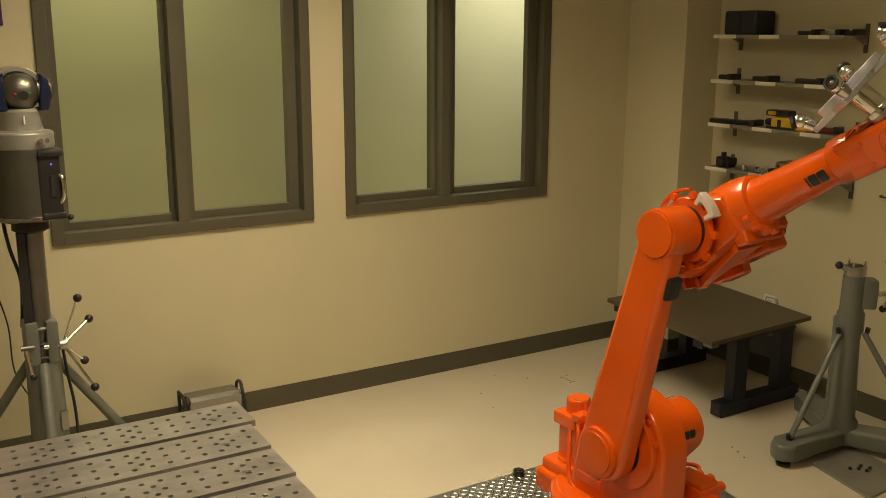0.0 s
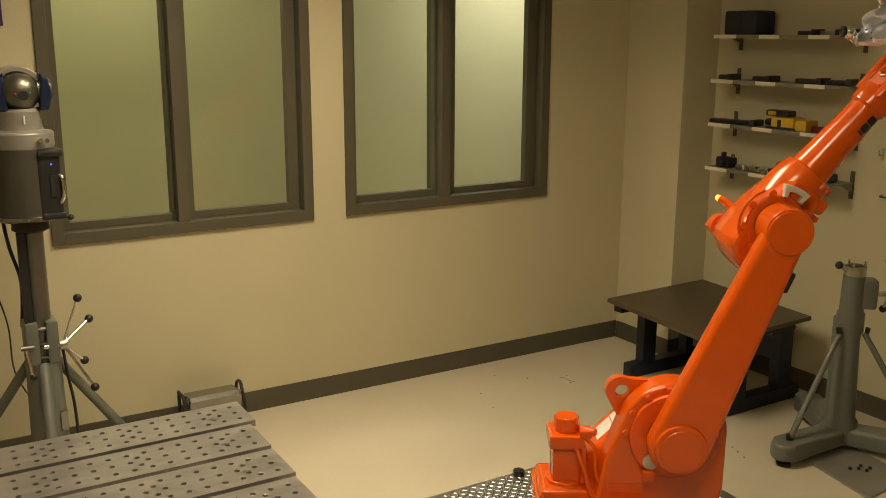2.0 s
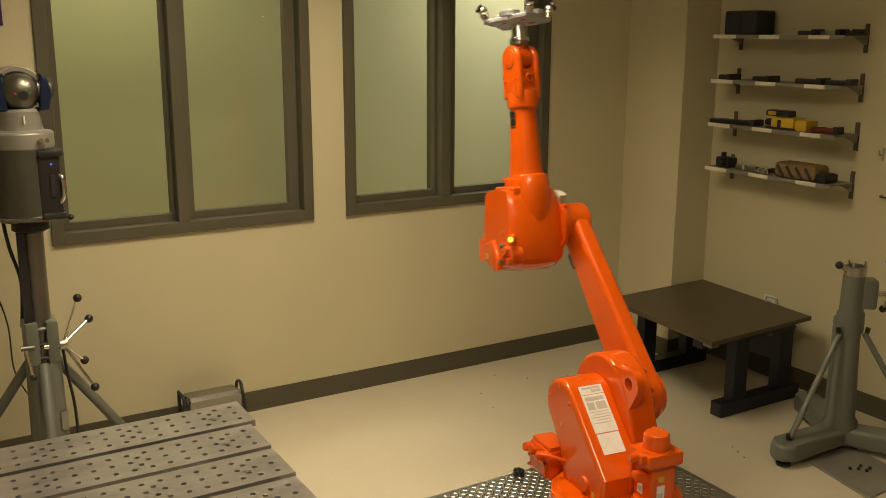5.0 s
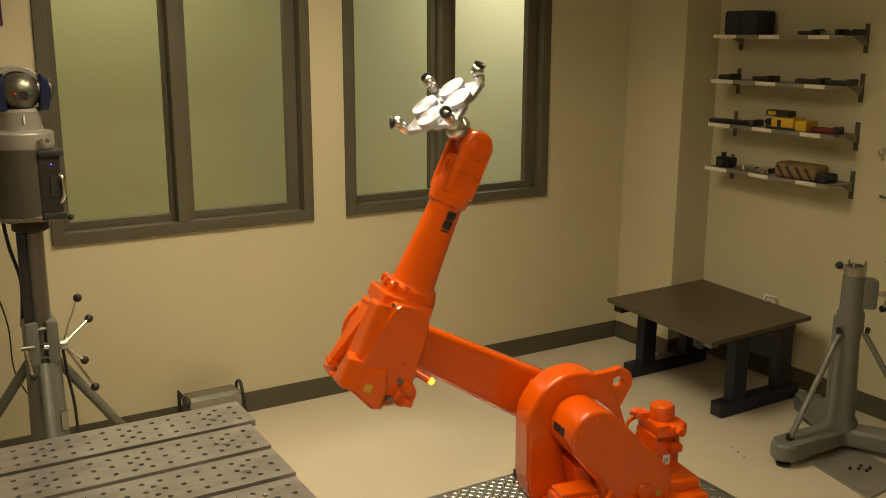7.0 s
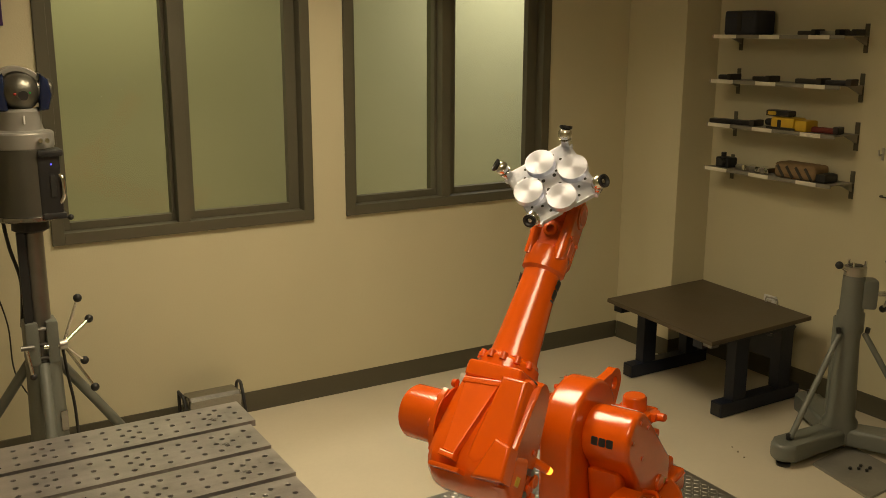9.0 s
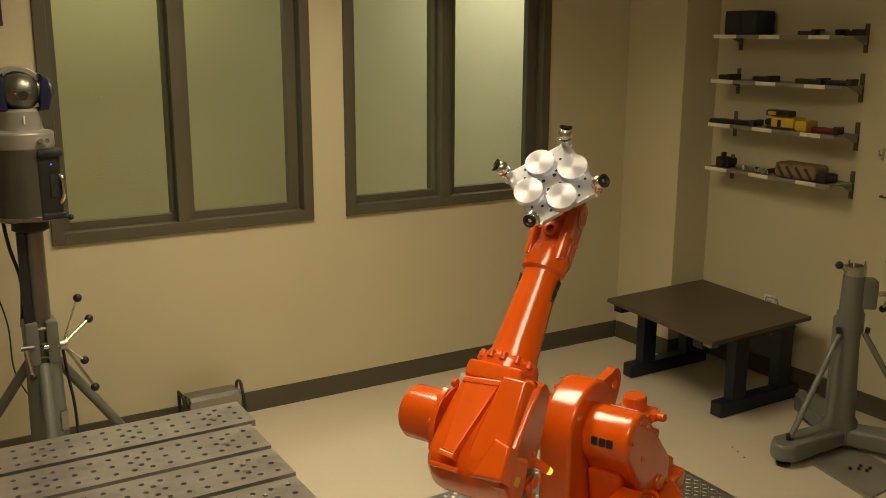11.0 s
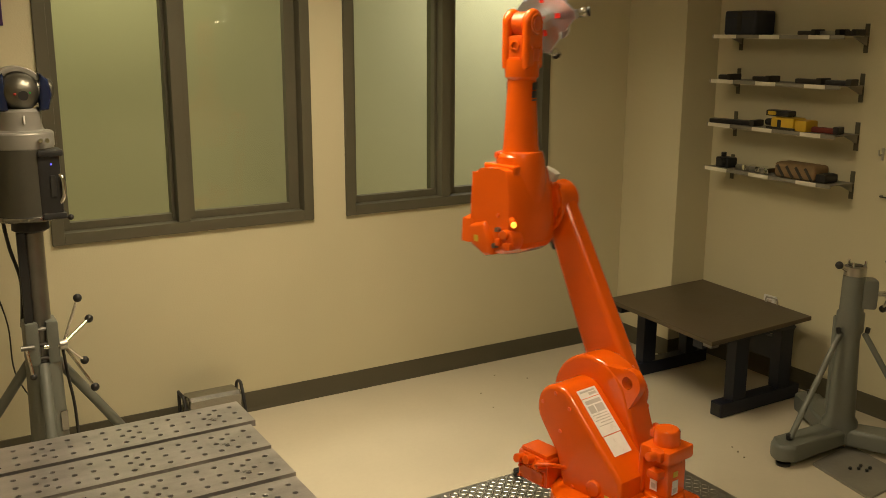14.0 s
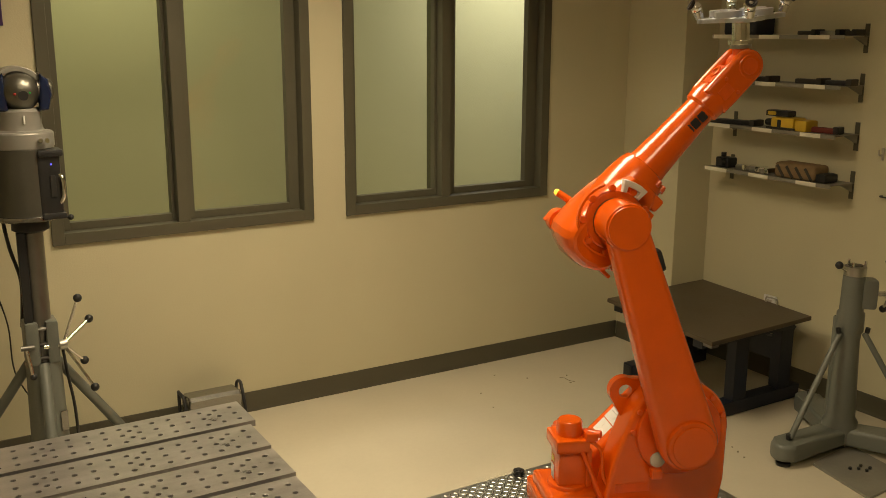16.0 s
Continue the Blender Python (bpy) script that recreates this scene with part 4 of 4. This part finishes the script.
    part("cable", tube([(0.07, -0.03, 0.62), (0.082, -0.02, 0.50), (0.10, 0.0, 0.36), (0.105, 0.02, 0.16), (0.10, 0.10, 0.012)], 0.006), BLACK, s, "black cable")
    part("cable", tube([(-0.14, 0.10, 0.88), (-0.10, 0.12, 0.70), (-0.09, 0.14, 0.50), (-0.02, 0.18, 0.33)], 0.003), BLACK, s, "thin black cable")


def laser_tracker(x, y):
    t = holder("laser_tracker", pose(x, y, 1.14), "grey and blue laser tracker on the stand", "laser tracker")
    b = part("body", lathe([(0.104, 0.0), (0.112, 0.008), (0.114, 0.02), (0.112, 0.255), (0.108, 0.262)], (0, 0, 0), (0, 0, 1), 48), TRACKER_GREY, t, "dark grey instrument housing")
    part("base_rim", lathe([(0.113, -0.004), (0.118, 0.0), (0.118, 0.014), (0.113, 0.018)], (0, 0, 0), (0, 0, 1), 48), SILVER, b, "pale rim")
    part("collar", lathe([(0.110, 0.260), (0.113, 0.265), (0.113, 0.312), (0.108, 0.318), (0.095, 0.32)], (0, 0, 0), (0, 0, 1), 48), SATIN, t, "silver collar ring")
    side = part("side_panel", box((0.030, -0.112, 0.0), (0.112, -0.01, 0.255), 0.016), BLACK, b, "black side panel")
    part("handle", tube([(0.100, -0.100, 0.165), (0.113, -0.115, 0.15), (0.113, -0.115, 0.09), (0.098, -0.100, 0.055)], 0.008), CHROME, side, "silver grip")
    part("grip_pad", box((0.070, -0.117, 0.085), (0.090, -0.111, 0.165), 0.004), GASKET, side)
    for z, s in ((0.245, 0.070), (0.015, 0.066)):
        part("latch", box((0.036, -0.122, z - 0.012), (0.052 + s, -0.02, z + 0.012), 0.008), BLACK, side, "black latch")
    part("status_led", ball((0.078, -0.1125, 0.205), 0.0035, seg=10), LED_BLUE, side, "blue status light")
    part("knob_rod", cyl((0.09, -0.10, 0.008), (0.126, -0.112, 0.006), 0.003, seg=8), BLACK, b)
    part("rod_knob", ball((0.130, -0.113, 0.006), 0.011), BLACK, b, "black ball knob")
    for dx in (0.050, 0.072):
        part("port", cyl((dx, -0.106, 0.292), (dx, -0.120, 0.292), 0.008, seg=14), CHROME, t, "round connector port")
    # turning head
    part("neck", lathe([(0.094, 0.316), (0.080, 0.326), (0.076, 0.345), (0.076, 0.392), (0.066, 0.402)], (0, 0, 0), (0, 0, 1), 40), SATIN, t, "silver yoke base")
    part("pointer", box((0.004, -0.082, 0.350), (0.010, -0.074, 0.380), 0.001), WHITE, t)
    yoke = [(0.098 * math.cos(radians(a)), 0.455 + 0.098 * math.sin(radians(a))) for a in range(-20, 201, 10)]
    inner = [(0.078 * math.cos(radians(a)), 0.455 + 0.078 * math.sin(radians(a))) for a in range(200, -21, -10)]
    part("yoke_hoop", slab(yoke + inner, -0.035, 0.045, "y", 0.004), SATIN, t, "silver carrying hoop")
    for s in (-1, 1):
        part("yoke_arm", slab([(s * 0.050 + 0.014, 0.392), (s * 0.086 + 0.012, 0.395), (s * 0.100 + 0.012, 0.45), (s * 0.090 + 0.012, 0.505), (s * 0.060 + 0.014, 0.53), (s * 0.054 + 0.014, 0.45)], -0.060, 0.05, "y", 0.012), BLUE, t, "dark blue yoke arm")
        part("pivot_cap", lathe([(0.046, 0.058), (0.045, 0.082), (0.040, 0.104), (0.028, 0.114), (0.012, 0.117)], (0.008, -0.008, 0.466), (0.008 + s, -0.008, 0.466), 28), OPTICS if s > 0 else BLUE, t, "rounded pivot cap")
    h = part("optics_ball", ball((0.006, -0.012, 0.462), 0.072, seg=36), OPTICS, t, "round metallic optics head")
    part("aperture", cyl((0.010, -0.060, 0.452), (0.011, -0.0885, 0.451), 0.017, seg=24), BLACK, h, "black lens opening")
    part("led", ball((-0.016, -0.0805, 0.456), 0.0045, seg=10, squash=(1.3, 0.6, 1)), LED_RED, h, "red indicator light")
    part("led", ball((0.034, -0.0770, 0.460), 0.004, seg=10), LED_GREEN, h, "green indicator light")


def shelves():
    ys0, ys1 = -0.50, -1.368
    for k, z in enumerate((1.808, 1.579, 1.350, 1.116)):
        s = holder("wall_shelf", pose(X1, ys0, z), "narrow light grey metal wall shelf", "shelf", "wall shelves")
        part("board", box((-0.18, ys1 - ys0, -0.004), (-0.004, -0.07, 0.0), 0.001), SHELFGREY, s)
        part("front_lip", box((-0.184, ys1 - ys0, -0.016), (-0.1805, -0.07, 0.002)), SHELFGREY, s)
        for y in (-0.105, -0.853):
            part("bracket", slab([(-0.10, -0.005), (-0.004, -0.005), (-0.004, -0.045)], y - 0.006, y + 0.006, "y"), SHELFGREY, s)
            part("bracket_plate", box((-0.004, y - 0.012, -0.08), (0.0, y + 0.012, 0.055), 0.001), FRAME, s)
        for y, w in ((-0.155, 0.075), (-0.44, 0.062), (-0.73, 0.058)):
            part("shelf_tag", box((-0.1865, y - w, -0.017), (-0.1845, y + w, 0.002)), TAG, s, "pale shelf tag strip")
    # things on the shelves
    c = holder("carry_case", pose(0.14, -0.735, 1.808), "dark navy soft carry case on the top shelf", "case")
    part("body", box((-0.06, -0.105, 0), (0.09, 0.105, 0.122), 0.018, 3), CASE, c)
    part("zip_line", box((-0.0625, -0.085, 0.085), (-0.0595, 0.085, 0.090)), BLACK, c)
    part("side_strap", box((-0.063, -0.014, 0.02), (-0.059, 0.014, 0.118), 0.001), BLACK, c)
    rnd = random.Random(4)

    def tool_bit(name, label, x, y, z, length, w, h, mat, head=None):
        g = holder(name, pose(x, y, z, 0, 0, rnd.uniform(-12, 12)), label, "tool")
        part("shaft", box((-w / 2, -length / 2, 0), (w / 2, length / 2, h), min(w, h) * 0.3), mat, g)
        if head:
            part("head", box((-w * 0.9, -length / 2 - 0.03, 0), (w * 0.9, -length / 2, h * 1.3), h * 0.2), head, g)

    for y, l, mat in ((-1.10, 0.10, DARKSTEEL), (-1.22, 0.14, STEEL), (-1.335, 0.06, DARKSTEEL)):
        tool_bit("hand_tool", "small dark hand tool lying on the shelf", 0.15, y, 1.808, l, 0.035, 0.022, mat, BLACK)
    for y, l, mat in ((-0.62, 0.09, BLACK), (-0.86, 0.12, DARKSTEEL), (-1.14, 0.14, DARKSTEEL), (-1.30, 0.11, BLACK)):
        tool_bit("clamp_tool", "dark metal clamp lying on the shelf", 0.14, y, 1.579, l, 0.04, 0.024, mat, DARKSTEEL)
    tool_bit("pry_bar", "long dark tool bar lying on the shelf", 0.12, -0.70, 1.350, 0.26, 0.05, 0.025, BLACK, DARKSTEEL)
    d = holder("power_drill", pose(0.13, -1.00, 1.350), "yellow and black power drill lying on the shelf", "power tool")
    part("motor_housing", box((-0.05, -0.12, 0.0), (0.05, 0.02, 0.062), 0.014), YELLOW, d, "yellow plastic housing")
    part("band", box((-0.052, -0.045, 0.012), (0.052, -0.022, 0.050), 0.004), BLACK, d)
    part("chuck", cyl((0, 0.02, 0.03), (0, 0.085, 0.03), 0.024, 0.016, 20, 0.003), BLACK, d, "black chuck")
    part("battery", box((-0.045, -0.19, 0.0), (0.045, -0.12, 0.055), 0.010), YELLOW, d, "yellow battery")
    part("base_strip", box((-0.056, -0.13, 0.001), (-0.049, 0.04, 0.014), 0.002), BLACK, d)
    g = holder("tape_measure", pose(0.13, -0.99, 1.413), "black and yellow tape measure on the drill", "tape measure")
    part("case", box((-0.03, -0.08, 0), (0.03, 0.06, 0.030), 0.008), BLACK, g)
    part("grip", box((-0.033, -0.005, 0.006), (-0.028, 0.045, 0.024), 0.002), YELLOW, g, "yellow grip")
    tool_bit("red_driver", "dark red screwdriver lying on the shelf", 0.14, -1.25, 1.350, 0.12, 0.03, 0.028, DARKRED, BLACK)
    v = holder("camera_body", pose(0.14, -0.66, 1.116), "small black device with a round lens", "device")
    part("body", box((-0.035, -0.045, 0), (0.035, 0.045, 0.055), 0.010), BLACK, v)
    part("lens", cyl((-0.035, -0.01, 0.03), (-0.062, -0.01, 0.03), 0.022, 0.020, 20), GASKET, v)
    part("knob", cyl((0, 0.02, 0.055), (0, 0.02, 0.078), 0.014, seg=16), BLACK, v)
    for y, l in ((-0.78, 0.07), (-0.86, 0.06), (-0.93, 0.05)):
        tool_bit("steel_fitting", "small bright steel fitting on the shelf", 0.13, y, 1.116, l, 0.04, 0.026, STEEL, CHROME)
    b = holder("striped_bag", pose(0.135, -1.16, 1.116), "brown striped tool roll on the shelf", "tool roll")
    part("roll", box((-0.06, -0.108, 0), (0.06, 0.135, 0.078), 0.026, 3), CARD, b, "brown worn canvas")
    for k in range(4):
        y = -0.072 + 0.055 * k
        part("stripe", box((-0.0625, y - 0.007, -0.040), (-0.0595, y + 0.007, 0.030), m=Matrix.Translation((0, y, 0.038)) @ Matrix.Rotation(radians(-38), 4, "X") @ Matrix.Translation((0, -y, 0))), DARKSTEEL, b, "dark slanted stripe")
    part("end_flap", box((-0.05, -0.165, 0), (0.05, -0.104, 0.045), 0.015), BLACK, b)


def loose_items():
    p = holder("steel_plate", pose(0, 0, 0), "bare steel mounting plate lying on the floor", "plate")
    part("plate", slab([(-0.46, -1.803), (-0.158, -1.763), (-0.22, -2.10), (-0.53, -2.125)], 0.0, 0.012, "z", 0.001), PLATE, p, "dull grey steel")
    for dx, dy in ((0, 0), (0.03, 0.012), (0.012, -0.03), (0.045, -0.022), (-0.03, 0.02)):
        part("bolt", cyl((-0.345 + dx, -1.945 + dy, 0.012), (-0.345 + dx, -1.945 + dy, 0.022), 0.007, seg=8), BLACK, p)
    # grey power unit by the wall
    g = holder("power_unit", pose(-2.595, -0.17, 0), "grey equipment box with black side handles", "equipment box")
    part("case", slab([(-0.075, 0.0), (0.075, 0.0), (0.075, 0.15), (0.045, 0.205), (-0.055, 0.215), (-0.075, 0.20)], -0.105, 0.135, "x", 0.010), SILVER, g, "grey metal case")
    part("seam", box((-0.112, -0.0765, 0.130), (0.102, -0.0745, 0.134)), DARKSTEEL, g)
    for s, x in ((-1, -0.12), (1, 0.15)):
        part("side_handle", tube([(x, 0.05, 0.08), (x, 0.05, 0.20), (x + 0.008 * s, 0.02, 0.222), (x, -0.03, 0.205), (x, -0.07, 0.12), (x, -0.07, 0.05)], 0.008, smooth=4), BLACK, g, "black side handle")
        part("handle_foot", box((x - 0.012, -0.08, 0.0), (x + 0.012, 0.06, 0.06), 0.004), BLACK, g)
    part("cable", tube([(0.12, -0.07, 0.10), (0.15, -0.10, 0.06), (0.15, -0.12, 0.012), (0.05, -0.13, 0.010), (-0.2, -0.10, 0.010)], 0.006), BLACK, g, "black cable")
    c = holder("power_cable", pose(0, 0, 0), "black cables lying along the baseboard", "cable")
    part("cable", tube([(-3.25, -0.14, 0.007), (-3.0, -0.09, 0.007), (-2.9, -0.07, 0.007), (-2.8, -0.10, 0.007), (-2.7, -0.08, 0.007)], 0.006), BLACK, c)
    part("cable", tube([(-3.3, -0.09, 0.006), (-3.1, -0.07, 0.006), (-2.95, -0.12, 0.006), (-2.84, -0.06, 0.02), (-2.72, -0.11, 0.006)], 0.005), GASKET, c)
    part("plug", box((-2.92, -0.11, 0.0), (-2.86, -0.06, 0.03), 0.006), SILVER, c, "pale plug")
    b = holder("notice_board", pose(-3.36, 0, 1.835), "dark purple board hung on the wall", "sign")
    part("panel", box((-0.40, -0.018, 0.0), (0.075, -0.002, 0.5), 0.003), PURPLE, b)
    w = holder("wall_hook", pose(X1, -1.50, 1.27), "small steel hook on the wall", "hook")
    part("plate", box((-0.006, -0.006, -0.03), (0, 0.006, 0.03), 0.001), STEEL, w)
    part("prong", tube([(-0.004, 0, 0.0), (-0.03, 0, -0.005), (-0.035, 0, 0.02)], 0.004), STEEL, w)
    w = holder("wall_pull", pose(X1, -1.56, 1.075), "small dark catch on the wall", "catch")
    part("bar", tube([(-0.004, -0.04, 0), (-0.03, -0.035, 0), (-0.03, 0.035, 0), (-0.004, 0.04, 0)], 0.004, smooth=2), DARKSTEEL, w)
    rnd = random.Random(8)
    for x, y in ((-1.241, -0.385), (-1.034, -0.203), (-0.905, -0.328), (-0.694, -0.402), (-0.745, -0.50), (-1.291, -0.574), (-0.634, -1.546), (-0.62, -1.50), (-0.655, -1.60)):
        q = holder("debris_chip", pose(x, y, 0, 0, 0, rnd.uniform(0, 180)), "tiny dark chip lying on the floor", "debris", "floor debris")
        l = rnd.uniform(0.004, 0.010)
        part("chip", slab([(-l, -0.002), (l * 0.3, -0.004), (l, 0.001), (-l * 0.2, 0.004)], 0.0, 0.003, "z"), CHIP, q)
    q = holder("wire_offcut", pose(-0.72, -0.45, 0.0), "thin curled wire offcut on the floor", "debris", "floor debris")
    part("wire", tube([(-0.03, 0.04, 0.002), (-0.01, 0.02, 0.002), (-0.012, -0.02, 0.002), (0.005, -0.05, 0.002)], 0.0015, 6), CHIP, q)


tread_plate()
fixture_table()
low_table()
floor_stand(-0.203, -1.733, 180, 0, "short grey cast stand with braced legs, no post")
tracker_stand(-3.309, -0.45)
laser_tracker(-3.312, -0.45)
shelves()
loose_items()


# ---- movement ----
KEY_T = [0, 0.5, 0.7, 1, 1.5, 2, 2.5, 3, 3.5, 4, 6.5, 7, 7.5, 7.7, 8, 8.8, 11.5, 11.8, 12, 12.5, 13, 13.3, 13.5, 14, 14.2, 14.5, 15, 15.5, 15.7, 16]
J1 = [-87.5, -86.6, -79.8, -67.0, -50.2, -32.0, -9.2, 8.4, 24.6, 41.7, 147.9, 168.8, 191.9, 200.9, 204.9, 204.9, 204.9, 200.5, 191.9, 171.4, 151.3, 138.4, 124.1, 98.9, 85.8, 66.8, 39.0, -3.9, -18.1, -21.5]
J2 = [14.5, 15.0, 16.1, 17.2, 19.4, 22.1, 24.8, 29.8, 32.2, 35.9, 56.1, 61.2, 66.7, 68.3, 69.0, 69.0, 69.0, 67.4, 64.4, 55.5, 46.7, 40.6, 35.6, 27.5, 24.2, 20.3, 3.6, -11.3, -16.9, -18.9]
J3 = [30.8, 31.8, 34.9, 37.2, 42.9, 50.8, 48.8, 53.7, 57.9, 64.5, 107.2, 113.9, 123.2, 126.2, 126.6, 126.6, 126.6, 127.3, 125.0, 114.5, 107.4, 105.1, 100.1, 89.4, 84.0, 76.2, 59.8, 53.9, 49.6, 46.9]
J4 = [-154.3, -155.5, -157.8, -158.3, -168.3, -155.7, -169.9, -172.0, -170.7, -167.0, -171.6, -171.5, -171.2, -174.5, -172.3, -172.3, -172.3, -176.5, -181.1, -199.2, -220.5, -226.6, -231.7, -257.3, -268.2, -277.3, -291.3, -331.7, -346.5, -357.3]
J5 = [104.8, 105.1, 99.9, 81.7, 75.9, 72.6, 60.3, 45.1, 33.2, 23.2, -48.2, -61.0, -78.0, -81.0, -83.5, -83.5, -83.5, -83.0, -81.8, -78.4, -75.8, -79.2, -80.8, -78.4, -69.5, -64.8, -54.6, -68.4, -46.5, -48.7]
J6 = [-21.9, -19.0, -6.6, -12.1, -50.0, -67.2, -67.0, -48.4, -50.4, -52.4, -76.4, -65.0, -52.0, -45.8, -44.1, -44.1, -44.1, -46.0, -52.4, -76.1, -96.3, -56.4, -25.5, 43.5, 37.7, 20.3, 46.6, 41.0, 40.0, 28.0]


def spline(ts, vs):
    """Smooth curve through the keys that does not overshoot."""
    n = len(ts)
    h = [ts[i + 1] - ts[i] for i in range(n - 1)]
    d = [(vs[i + 1] - vs[i]) / h[i] for i in range(n - 1)]
    s = [d[0]] + [0.0] * (n - 2) + [d[-1]]
    for i in range(1, n - 1):
        if d[i - 1] * d[i] > 0:
            a, b = 2 * h[i] + h[i - 1], h[i] + 2 * h[i - 1]
            s[i] = (a + b) / (a / d[i - 1] + b / d[i])

    def at(t):
        i = max(k for k in range(n - 1) if ts[k] <= t or k == 0)
        u = (t - ts[i]) / h[i]
        return ((1 + 2 * u) * (1 - u) ** 2 * vs[i] + u * (1 - u) ** 2 * h[i] * s[i] + u * u * (3 - 2 * u) * vs[i + 1] + u * u * (u - 1) * h[i] * s[i + 1])
    return at


def motions():
    curves = [spline(KEY_T, j) for j in (J1, J2, J3, J4, J5, J6)]
    rows = {k: [] for k in ("carousel", "lower_arm", "upper_arm", "forearm", "wrist", "tool")}
    for k in range(161):
        t = k / 10
        q1, q2, q3, q4, q5, q6 = (c(t) for c in curves)
        body = pose(0, 0, 0, 0, 0, q1)
        low = body @ Matrix.Translation((D2X, 0, D2Z)) @ pose(0, 0, 0, 0, q2, 0)
        elbow = (low @ Vector((0, 0, L2)))
        up = Matrix.Translation(elbow) @ body @ pose(0, 0, 0, 0, -q3, 0)
        fore = up @ pose(0, 0, 0, q4, 0, 0)
        wri = fore @ Matrix.Translation((LA, 0, 0)) @ pose(0, 0, 0, 0, q5, 0)
        for name, m in (("carousel", body), ("lower_arm", low), ("upper_arm", up), ("forearm", fore), ("wrist", wri), ("tool", wri @ pose(0, 0, 0, q6, 0, 0))):
            rows[name].append((t, m))
    for name, r in rows.items():
        walk(ROBOT[name], r)


motions()
